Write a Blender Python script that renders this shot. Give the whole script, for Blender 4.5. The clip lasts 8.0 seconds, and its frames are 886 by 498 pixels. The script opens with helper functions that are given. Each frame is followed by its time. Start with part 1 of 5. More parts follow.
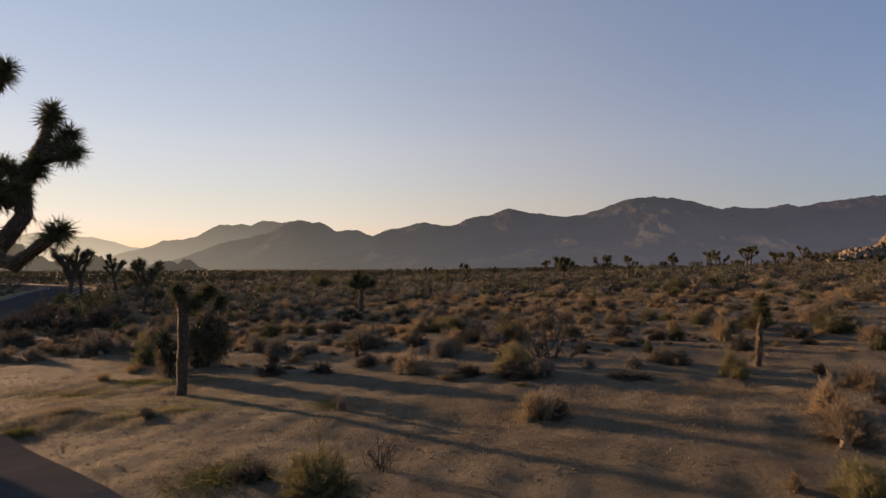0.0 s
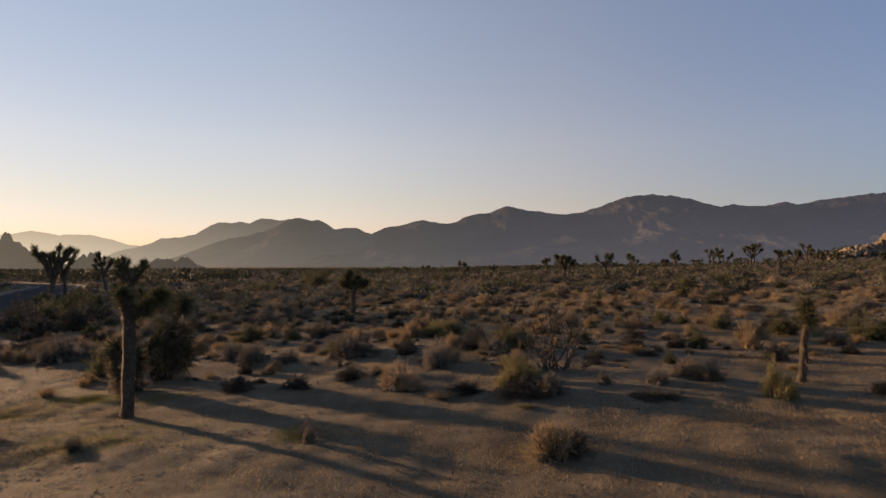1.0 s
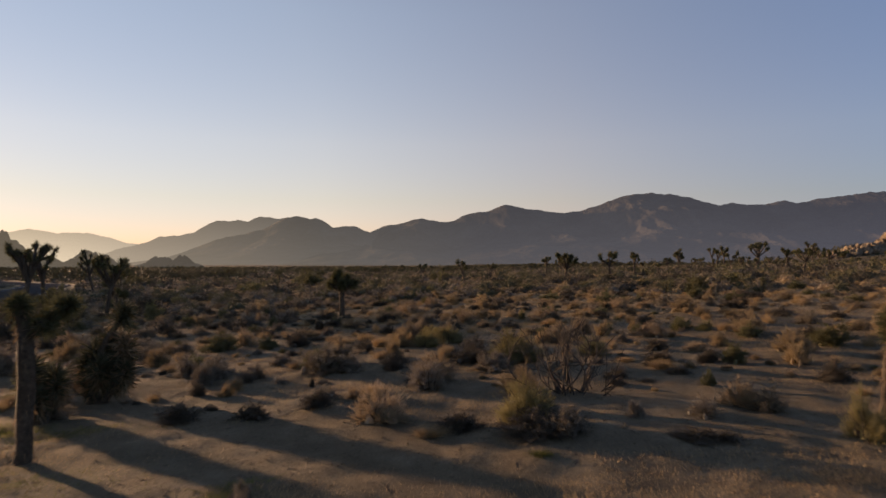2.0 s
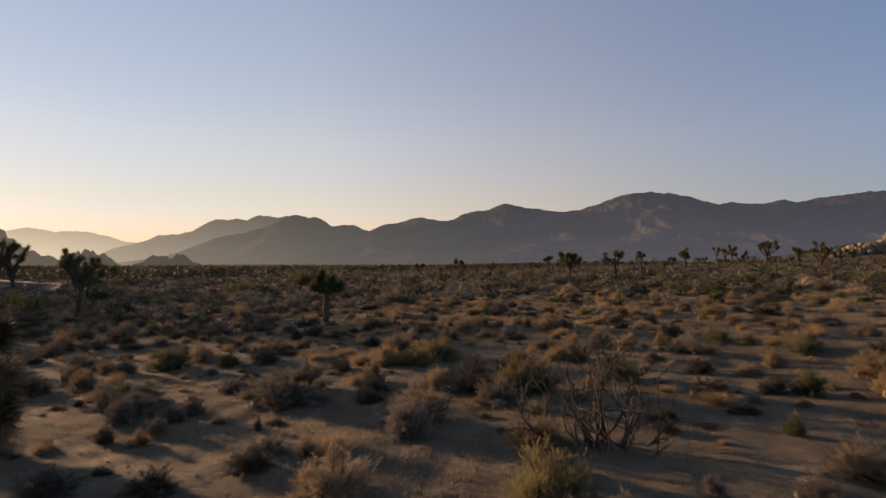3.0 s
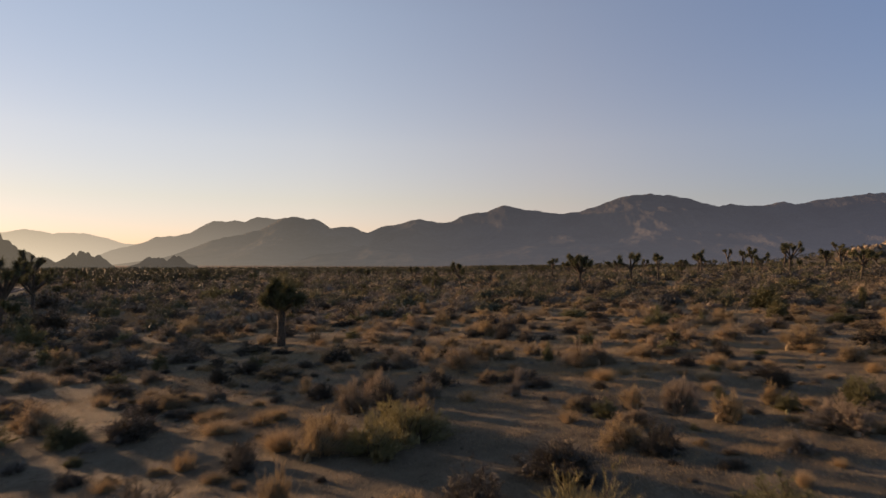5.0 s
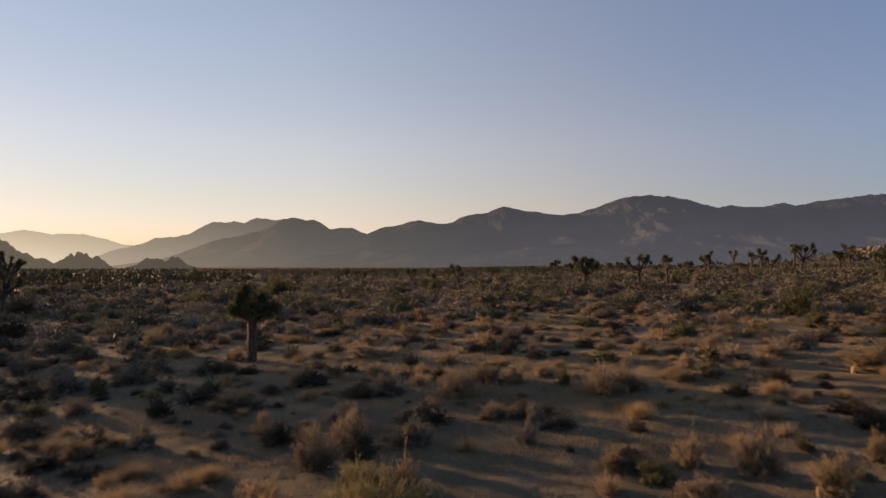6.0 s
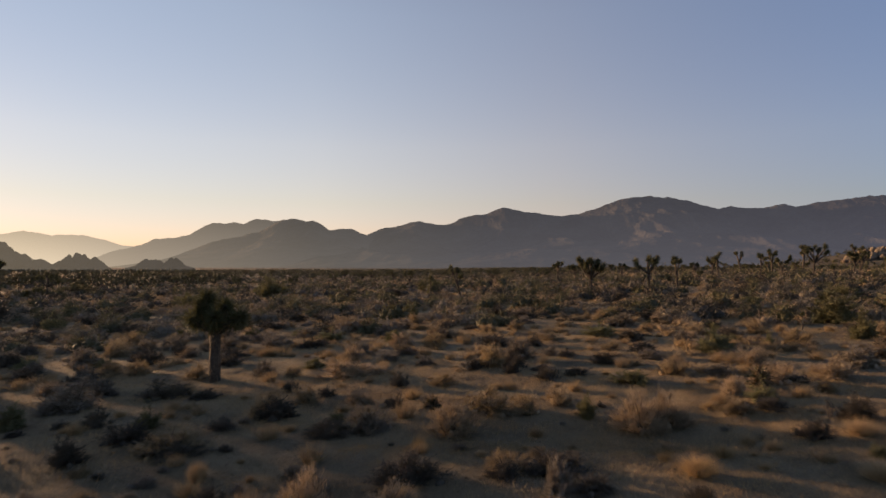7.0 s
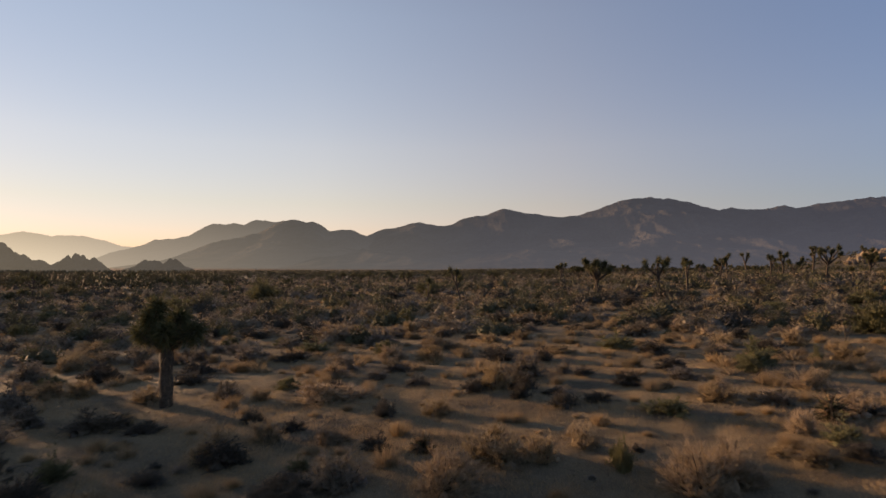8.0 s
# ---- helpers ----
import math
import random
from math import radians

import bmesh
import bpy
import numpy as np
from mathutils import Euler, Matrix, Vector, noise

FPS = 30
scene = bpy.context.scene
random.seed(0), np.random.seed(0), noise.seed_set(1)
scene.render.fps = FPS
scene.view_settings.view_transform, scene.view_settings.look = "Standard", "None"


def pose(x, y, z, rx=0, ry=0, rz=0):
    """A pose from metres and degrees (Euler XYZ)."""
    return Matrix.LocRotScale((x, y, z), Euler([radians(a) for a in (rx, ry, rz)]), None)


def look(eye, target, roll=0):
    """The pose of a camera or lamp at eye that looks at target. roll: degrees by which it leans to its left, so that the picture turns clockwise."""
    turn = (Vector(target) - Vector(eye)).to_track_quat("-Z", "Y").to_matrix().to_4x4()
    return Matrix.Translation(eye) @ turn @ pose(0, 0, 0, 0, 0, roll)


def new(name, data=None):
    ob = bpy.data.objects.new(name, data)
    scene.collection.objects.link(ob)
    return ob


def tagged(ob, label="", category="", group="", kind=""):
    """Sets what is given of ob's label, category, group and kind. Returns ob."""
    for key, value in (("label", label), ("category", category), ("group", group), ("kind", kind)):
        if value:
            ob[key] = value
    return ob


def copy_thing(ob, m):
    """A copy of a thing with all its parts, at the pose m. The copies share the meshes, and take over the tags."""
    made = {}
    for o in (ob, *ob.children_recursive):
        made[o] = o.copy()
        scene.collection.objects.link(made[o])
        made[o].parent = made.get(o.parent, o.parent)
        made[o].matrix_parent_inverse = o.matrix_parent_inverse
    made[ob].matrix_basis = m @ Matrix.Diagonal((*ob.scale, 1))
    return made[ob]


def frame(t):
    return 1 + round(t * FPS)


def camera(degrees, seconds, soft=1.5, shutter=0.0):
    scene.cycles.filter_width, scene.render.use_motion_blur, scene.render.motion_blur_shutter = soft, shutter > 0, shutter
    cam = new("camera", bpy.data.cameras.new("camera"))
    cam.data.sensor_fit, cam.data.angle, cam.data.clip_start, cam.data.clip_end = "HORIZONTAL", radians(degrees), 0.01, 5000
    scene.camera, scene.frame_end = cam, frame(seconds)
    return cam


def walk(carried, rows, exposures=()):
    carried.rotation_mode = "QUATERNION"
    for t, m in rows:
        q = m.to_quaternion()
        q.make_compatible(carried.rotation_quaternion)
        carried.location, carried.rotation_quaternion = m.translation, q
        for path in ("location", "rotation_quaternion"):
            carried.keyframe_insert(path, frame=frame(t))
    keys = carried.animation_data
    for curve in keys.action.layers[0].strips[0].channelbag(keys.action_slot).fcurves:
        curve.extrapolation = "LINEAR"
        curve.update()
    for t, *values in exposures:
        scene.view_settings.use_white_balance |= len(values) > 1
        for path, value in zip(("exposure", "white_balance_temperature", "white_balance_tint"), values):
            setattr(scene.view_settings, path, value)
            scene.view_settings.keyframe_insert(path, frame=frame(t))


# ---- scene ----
cam = camera(72.0, 8.0, soft=1.5, shutter=0.5)
EYE, LEAN = 2.88, -1.95
ROWS = [
    (0.0, 0.0, 0.0, 0.0, 0.06, 1.643, 2.09),
    (0.5, 0.063, 1.068, 0.022, 0.008, 1.53, 2.09),
    (1.0, 0.135, 2.248, 0.035, -0.06, 1.432, 2.1),
    (1.5, 0.22, 3.558, 0.049, -0.121, 1.342, 2.08),
    (3.0, 0.52, 8.767, 0.143, -0.256, 1.176, 2.02),
    (3.5, 0.622, 10.765, 0.179, -0.286, 1.116, 2.01),
    (4.0, 0.72, 12.721, 0.228, -0.309, 1.123, 2.01),
    (4.5, 0.821, 14.617, 0.259, -0.339, 1.244, 2.0),
    (6.0, 1.082, 19.774, 0.379, -0.399, 1.455, 1.95),
    (6.5, 1.164, 21.391, 0.406, -0.415, 1.508, 1.94),
    (7.0, 1.243, 22.949, 0.436, -0.422, 1.553, 1.94),
    (7.5, 1.321, 24.47, 0.461, -0.415, 1.613, 1.9),
    (8.0, 1.398, 25.97, 0.491, -0.407, 1.658, 1.88),
]
walk(cam, [(t, pose(0, 0, EYE, 0, LEAN, 0) @ pose(x, y, z, 90 + pitch, roll, yaw)) for t, x, y, z, yaw, pitch, roll in ROWS],
     exposures=[(0.0, 0.88, 7600, 37), (8.0, 0.88, 7600, 37)])

# ---- light: a low sun ahead to the left, and the clear evening sky ----
SUN_AZIMUTH, SUN_HEIGHT = -52.6, 5.4
world = bpy.data.worlds.new("evening_sky")
scene.world = world
world.use_nodes = True
wn = world.node_tree.nodes
sky = wn.new("ShaderNodeTexSky")
sky.sky_type = "NISHITA"
sky.sun_disc = False
sky.sun_elevation, sky.sun_rotation = radians(SUN_HEIGHT), radians(SUN_AZIMUTH)
sky.altitude, sky.air_density, sky.dust_density, sky.ozone_density = 1200, 1.12, 0.11, 1.5
toward = wn.new("ShaderNodeVectorMath")  # the evening air: paler and warmer towards the sun, deeper blue away from it
toward.operation = "DOT_PRODUCT"
toward.inputs[1].default_value = (math.sin(radians(SUN_AZIMUTH)) * math.cos(radians(SUN_HEIGHT)), math.cos(radians(SUN_AZIMUTH)) * math.cos(radians(SUN_HEIGHT)), math.sin(radians(SUN_HEIGHT)))
sky_way = wn.new("ShaderNodeTexCoord")
world.node_tree.links.new(sky_way.outputs["Generated"], toward.inputs[0])
hue = wn.new("ShaderNodeValToRGB")
hue.color_ramp.elements.new(0.6)
hue.color_ramp.elements.new(0.8)
for e, (at, colour) in zip(hue.color_ramp.elements, ((0.0, (0.71, 0.88, 1.12)), (0.45, (0.98, 0.96, 0.99)), (0.75, (1.01, 1.0, 0.98)), (1.0, (0.86, 0.90, 0.91)))):
    e.position, e.color = at, (*colour, 1)
world.node_tree.links.new(toward.outputs["Value"], hue.inputs["Fac"])
heights = wn.new("ShaderNodeSeparateXYZ")
world.node_tree.links.new(sky_way.outputs["Generated"], heights.inputs[0])
lift = wn.new("ShaderNodeValToRGB")
lift.color_ramp.elements.new(0.1)
lift.color_ramp.elements.new(0.2)
for e, (at, value) in zip(lift.color_ramp.elements, ((0.03, (0.66, 0.65, 0.98)), (0.10, (0.81, 0.768, 0.835)), (0.19, (1.03, 0.95, 0.94)), (0.38, (1.16, 1.15, 1.12)))):
    e.position, e.color = at, (*value, 1)
world.node_tree.links.new(heights.outputs["Z"], lift.inputs["Fac"])
tints = []
for k in range(2):
    mixer = wn.new("ShaderNodeVectorMath")
    mixer.operation = "MULTIPLY"
    tints.append(mixer)
world.node_tree.links.new(hue.outputs["Color"], tints[0].inputs[0])
world.node_tree.links.new(lift.outputs["Color"], tints[0].inputs[1])
world.node_tree.links.new(sky.outputs["Color"], tints[1].inputs[0])
world.node_tree.links.new(tints[0].outputs["Vector"], tints[1].inputs[1])
world.node_tree.links.new(tints[1].outputs["Vector"], wn["Background"].inputs["Color"])
wn["Background"].inputs["Strength"].default_value = 0.117
sun = new("sun", bpy.data.lights.new("sun", "SUN"))
sun.data.energy, sun.data.angle, sun.data.color = 5.0, radians(1.5), (1.0, 0.75, 0.43)
sun_way = Vector((math.sin(radians(SUN_AZIMUTH)) * math.cos(radians(SUN_HEIGHT)), math.cos(radians(SUN_AZIMUTH)) * math.cos(radians(SUN_HEIGHT)), math.sin(radians(SUN_HEIGHT))))
sun.matrix_world = look(sun_way * 60, (0, 0, 0))


# ---- materials ----
class Nodes:
    """A material's node tree, with short ways to add and join nodes."""

    def __init__(self, name):
        self.mat = bpy.data.materials.new(name)
        self.mat.use_nodes = True
        self.tree = self.mat.node_tree
        self.bsdf = self.tree.nodes["Principled BSDF"]
        self.out = self.tree.nodes["Material Output"]

    def add(self, kind, **values):
        node = self.tree.nodes.new(kind)
        for key, value in values.items():
            node.inputs[key].default_value = value
        return node

    def join(self, a, b):
        self.tree.links.new(a, b)

    def noise(self, scale, detail=4.0, rough=0.6, where=None):
        node = self.add("ShaderNodeTexNoise", Scale=scale, Detail=detail, Roughness=rough)
        self.join(where or self.place(), node.inputs["Vector"])
        return node.outputs["Fac"]

    def place(self):
        return self.add("ShaderNodeNewGeometry").outputs["Position"]

    def ramp(self, fac, *stops):
        node = self.add("ShaderNodeValToRGB")
        while len(node.color_ramp.elements) < len(stops):
            node.color_ramp.elements.new(0.5)
        for e, (at, colour) in zip(node.color_ramp.elements, stops):
            e.position, e.color = at, (*colour, 1)
        self.join(fac, node.inputs["Fac"])
        return node.outputs["Color"]

    def grey(self, fac, lo, hi, a=0.0, b=1.0):
        node = self.add("ShaderNodeMapRange")
        for key, value in (("From Min", lo), ("From Max", hi), ("To Min", a), ("To Max", b)):
            node.inputs[key].default_value = value
        self.join(fac, node.inputs["Value"])
        return node.outputs["Result"]

    def mix(self, fac, a, b, blend="MIX"):
        node = self.tree.nodes.new("ShaderNodeMix")
        node.data_type, node.blend_type = "RGBA", blend
        for value, socket in ((fac, node.inputs["Factor"]), (a, node.inputs["A"]), (b, node.inputs["B"])):
            if socket.name != "Factor":
                socket = [s for s in node.inputs if s.name == socket.name and s.type == "RGBA"][0]
            else:
                socket = node.inputs[0]
            if isinstance(value, (int, float)):
                socket.default_value = value
            elif isinstance(value, tuple):
                socket.default_value = (*value, 1)
            else:
                self.join(value, socket)
        return [s for s in node.outputs if s.type == "RGBA"][0]

    def bump(self, height, strength, distance):
        node = self.add("ShaderNodeBump", Strength=strength, Distance=distance)
        self.join(height, node.inputs["Height"])
        self.join(node.outputs["Normal"], self.bsdf.inputs["Normal"])

    def finish(self, colour, rough=0.85, specular=0.3):
        if isinstance(colour, tuple):
            self.bsdf.inputs["Base Color"].default_value = (*colour, 1)
        else:
            self.join(colour, self.bsdf.inputs["Base Color"])
        self.bsdf.inputs["Roughness"].default_value = rough
        self.bsdf.inputs["Specular IOR Level"].default_value = specular
        return self.mat


def leafy(name, dark, light, glow=0.25, shift=0.5, span=0.36):
    """Twigs, leaves and blades: colours vary from blade to blade, plant to plant and patch to patch; some light comes through."""
    n = Nodes(name)
    dark, light = tuple(c * 1.1 for c in dark), tuple(c * 1.1 for c in light)
    blade = n.add("ShaderNodeNewGeometry").outputs["Random Per Island"]
    col = n.ramp(blade, (0.0, tuple(a + (b - a) * (0.45 - span / 2) for a, b in zip(dark, light))), (1.0, tuple(a + (b - a) * (0.45 + span / 2) for a, b in zip(dark, light))))
    plant = n.add("ShaderNodeObjectInfo").outputs["Random"]
    col = n.mix(1.0, col, n.ramp(plant, (0.0, (1 - shift * 0.6,) * 3), (1.0, (1 + shift * 0.2,) * 3)), "MULTIPLY")
    patch = n.noise(0.45, 2.0)
    col = n.mix(n.grey(patch, 0.35, 0.7), col, n.mix(1.0, col, (1.05, 0.99, 0.84), "MULTIPLY"))
    mat = n.finish(col, 0.75, 0.2)
    through_leaf = n.add("ShaderNodeBsdfTranslucent")
    n.join(col, through_leaf.inputs["Color"])
    both = n.add("ShaderNodeMixShader", Fac=glow)
    n.join(n.bsdf.outputs[0], both.inputs[1])
    n.join(through_leaf.outputs[0], both.inputs[2])
    n.join(both.outputs[0], n.out.inputs["Surface"])
    return mat


def sand_material():
    n = Nodes("sand")
    big, mid, fine = n.noise(0.12, 3.0), n.noise(1.1, 5.0), n.noise(28.0, 4.0)
    col = n.ramp(mid, (0.3, (0.126, 0.102, 0.067)), (0.55, (0.174, 0.143, 0.095)), (0.75, (0.228, 0.189, 0.130)))
    col = n.mix(n.grey(big, 0.4, 0.65), col, n.mix(1.0, col, (0.86, 0.80, 0.74), "MULTIPLY"))
    litter = n.grey(n.noise(6.5, 6.0, 0.75), 0.56, 0.70)
    col = n.mix(litter, col, (0.095, 0.072, 0.042))
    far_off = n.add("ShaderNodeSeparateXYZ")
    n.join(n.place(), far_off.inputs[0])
    straw = n.add("ShaderNodeMath")
    straw.operation = "MULTIPLY"
    n.join(n.grey(far_off.outputs["Y"], 27.0, 43.0), straw.inputs[0])
    n.join(n.grey(n.noise(0.5, 4.0), 0.37, 0.56), straw.inputs[1])
    col = n.mix(straw.outputs[0], col, (0.27, 0.20, 0.11))
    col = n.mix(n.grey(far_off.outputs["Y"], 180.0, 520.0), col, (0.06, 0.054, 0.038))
    grit = n.grey(fine, 0.35, 0.7, 0.75, 1.15)
    col = n.mix(1.0, col, grit, "MULTIPLY")
    heights = n.add("ShaderNodeMath")
    heights.operation = "MULTIPLY_ADD"
    heights.inputs[1].default_value = 0.25
    n.join(fine, heights.inputs[0])
    n.join(n.noise(7.0, 6.0, 0.72), heights.inputs[2])
    n.bump(heights.outputs[0], 0.85, 0.11)
    return n.finish(col, 0.95, 0.1)


def asphalt_material():
    n = Nodes("asphalt")
    col = n.ramp(n.noise(0.8, 5.0), (0.35, (0.044, 0.042, 0.039)), (0.7, (0.070, 0.066, 0.061)))
    col = n.mix(n.grey(n.noise(140.0, 2.0), 0.4, 0.7), col, (0.085, 0.085, 0.084))
    return n.finish(col, 1.0, 0.0)


def bark_material(name, dark, light):
    n = Nodes(name)
    tex = n.add("ShaderNodeTexCoord").outputs["Object"]
    col = n.ramp(n.noise(14.0, 6.0, 0.7, tex), (0.3, dark), (0.7, light))
    col = n.mix(n.grey(n.noise(2.0, 3.0, 0.5, tex), 0.4, 0.7), col, n.mix(1.0, col, (0.7, 0.66, 0.62), "MULTIPLY"))
    n.bump(n.noise(22.0, 5.0, 0.7, tex), 1.0, 0.04)
    return n.finish(col, 0.9, 0.15)


def rock_material(name, dark, light, scale):
    n = Nodes(name)
    col = n.ramp(n.noise(scale, 7.0, 0.65), (0.3, dark), (0.7, light))
    col = n.mix(n.grey(n.noise(scale * 0.2, 4.0), 0.45, 0.65), col, n.mix(1.0, col, (0.72, 0.66, 0.6), "MULTIPLY"))
    n.bump(n.noise(scale * 2.5, 6.0, 0.7), 0.9, 0.6 / scale)
    return n.finish(col, 0.95, 0.1)


def distant_material(name, amount, scale=0.006, rock=1.0, bright=1.0, low=1.25):
    """Far mountains: bare rock and scrub with haze painted in as a glow, brighter towards the sun and thicker low down.
    """
    n = Nodes(name)
    col = n.ramp(n.noise(scale, 8.0, 0.62), (0.32, (0.06 * rock, 0.06 * rock, 0.058 * rock)), (0.68, (0.21 * rock, 0.19 * rock, 0.16 * rock)))
    n.bump(n.noise(scale * 4, 8.0, 0.7), 0.8, 0.25 / scale)
    mat = n.finish(col, 1.0, 0.0)
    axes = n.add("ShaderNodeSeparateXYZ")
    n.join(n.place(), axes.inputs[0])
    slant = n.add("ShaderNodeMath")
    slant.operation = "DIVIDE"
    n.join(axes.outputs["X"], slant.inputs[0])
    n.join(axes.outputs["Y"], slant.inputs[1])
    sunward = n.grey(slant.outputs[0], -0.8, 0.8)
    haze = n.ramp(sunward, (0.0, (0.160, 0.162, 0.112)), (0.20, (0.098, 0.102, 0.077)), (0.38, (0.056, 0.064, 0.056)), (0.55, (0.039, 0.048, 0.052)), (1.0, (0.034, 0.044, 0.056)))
    # painted haze: emission mixed into the rock stands in for the lit distance
    haze_glow = n.add("ShaderNodeEmission")
    n.join(haze, haze_glow.inputs["Color"])
    n.join(n.grey(axes.outputs["Z"], 0.0, 260.0, bright * low, bright), haze_glow.inputs["Strength"])
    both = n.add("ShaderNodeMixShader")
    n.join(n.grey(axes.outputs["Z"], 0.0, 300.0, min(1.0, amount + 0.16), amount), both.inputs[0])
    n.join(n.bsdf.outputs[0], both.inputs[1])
    n.join(haze_glow.outputs[0], both.inputs[2])
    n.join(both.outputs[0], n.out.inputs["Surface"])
    return mat


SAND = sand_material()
ASPHALT = asphalt_material()
n = Nodes("worn_paint")
PAINT = n.finish(n.ramp(n.noise(7.0, 5.0, 0.7), (0.3, (0.12, 0.12, 0.11)), (0.55, (0.36, 0.35, 0.33))), 0.8)
BARK = bark_material("joshua_bark", (0.034, 0.027, 0.020), (0.115, 0.092, 0.068))
DEAD_WOOD = bark_material("dead_wood", (0.026, 0.022, 0.018), (0.110, 0.094, 0.078))
STEM = bark_material("shrub_stem", (0.05, 0.038, 0.028), (0.17, 0.13, 0.095))
SPIKE = leafy("joshua_leaf", (0.036, 0.042, 0.020), (0.130, 0.128, 0.064), 0.2, 0.3)
THATCH = leafy("joshua_thatch", (0.09, 0.06, 0.035), (0.28, 0.20, 0.12), 0.15, 0.2)
# yucca leaves; also a shaded copy of the Joshua leaf for the far woods
YUCCA_AND_SHADED_LEAF = leafy("yucca_leaf", (0.022, 0.024, 0.014), (0.09, 0.09, 0.052), 0.12, 0.2)
FOLIAGE = {
    "grey": leafy("grey_twigs", (0.085, 0.075, 0.062), (0.30, 0.262, 0.21), 0.2),
    "dark": leafy("dark_twigs", (0.036, 0.032, 0.026), (0.130, 0.112, 0.086), 0.15),
    "pink": leafy("pale_twigs", (0.14, 0.107, 0.073), (0.41, 0.32, 0.22), 0.25),
    "olive": leafy("olive_leaves", (0.062, 0.062, 0.030), (0.21, 0.20, 0.102), 0.2),
    "gold": leafy("golden_twigs", (0.14, 0.105, 0.062), (0.42, 0.328, 0.205), 0.3),
    "tan": leafy("straw_blades", (0.16, 0.112, 0.062), (0.48, 0.352, 0.205), 0.22),
    "sage": leafy("yellow_green_twigs", (0.095, 0.088, 0.042), (0.30, 0.262, 0.13), 0.25),
    "weed": leafy("green_weeds", (0.06, 0.065, 0.015), (0.19, 0.19, 0.06), 0.35),
}
FAR_FOLIAGE = {
    "grey": leafy("far_grey_twigs", (0.070, 0.060, 0.046), (0.245, 0.212, 0.160), 0.12, 0.5, 0.16),
    "dark": leafy("far_dark_twigs", (0.032, 0.03, 0.023), (0.115, 0.102, 0.076), 0.1, 0.5, 0.16),
    "pink": leafy("far_pale_twigs", (0.115, 0.086, 0.058), (0.34, 0.262, 0.175), 0.15, 0.5, 0.16),
    "olive": leafy("far_olive_leaves", (0.038, 0.040, 0.022), (0.130, 0.124, 0.068), 0.2, 0.5, 0.16),
    "gold": leafy("far_golden_twigs", (0.14, 0.102, 0.060), (0.42, 0.325, 0.205), 0.2, 0.5, 0.16),
    "tan": leafy("far_straw_blades", (0.16, 0.112, 0.062), (0.48, 0.352, 0.205), 0.22, 0.5, 0.25),
}
ROCK = rock_material("granite", (0.12, 0.095, 0.068), (0.29, 0.235, 0.17), 0.6)
# rock of the nearer hills, with the same haze painted in
HAZE_HILL = distant_material("hill_rock", 0.42, 0.03, 0.7, 0.6)


# ---- building helpers ----
def mesh_of(name, verts, tris, material, smooth=False, normals=None):
    """A mesh from arrays of places and triangles, and, for soft foliage, the way that each place faces."""
    verts, tris = np.asarray(verts, np.float32).reshape(-1, 3), np.asarray(tris, np.int32).reshape(-1, 3)
    if normals is not None:
        flat = np.cross(verts[tris[:, 1]] - verts[tris[:, 0]], verts[tris[:, 2]] - verts[tris[:, 0]])
        turned = np.sum(flat * normals[tris[:, 0]], 1) < 0
        tris = np.where(turned[:, None], tris[:, ::-1], tris)
    me = bpy.data.meshes.new(name)
    me.vertices.add(len(verts))
    me.vertices.foreach_set("co", verts.ravel())
    me.loops.add(len(tris) * 3)
    me.loops.foreach_set("vertex_index", tris.ravel())
    me.polygons.add(len(tris))
    me.polygons.foreach_set("loop_start", np.arange(0, len(tris) * 3, 3, dtype=np.int32))
    me.polygons.foreach_set("use_smooth", np.full(len(tris), smooth))
    me.update(calc_edges=True)
    if normals is not None:
        soft = me.attributes.new("custom_normal", "FLOAT_VECTOR", "POINT")
        soft.data.foreach_set("vector", np.asarray(normals, np.float32).ravel())
    me.materials.append(material)
    return me


def child(name, me, parent, label="", kind=""):
    ob = new(name, me)
    ob.parent = parent
    return tagged(ob, label, kind=kind)


def unit(v):
    return v / np.maximum(np.linalg.norm(v, axis=-1, keepdims=True), 1e-9)


def blades(rng, at, way, length, width, bend=None):
    """Narrow pointed blades: one triangle each, or two joined where they bend. Returns places and triangles."""
    k = len(at)
    side = unit(np.cross(way, rng.normal(size=(k, 3)))) * np.reshape(width, (-1, 1)) * 0.5
    tip = at + way * np.reshape(length, (-1, 1))
    if bend is None:
        v = np.stack([at - side, at + side, tip], 1).reshape(-1, 3)
        return v, np.arange(3 * k).reshape(-1, 3)
    mid = at + way * np.reshape(length, (-1, 1)) * 0.55
    tip = tip + bend
    v = np.stack([at - side, at + side, mid - side * 0.8, mid + side * 0.8, tip], 1).reshape(-1, 3)
    f = np.array([[0, 1, 3], [0, 3, 2], [2, 3, 4]])
    return v, (f[None] + 5 * np.arange(k)[:, None, None]).reshape(-1, 3)


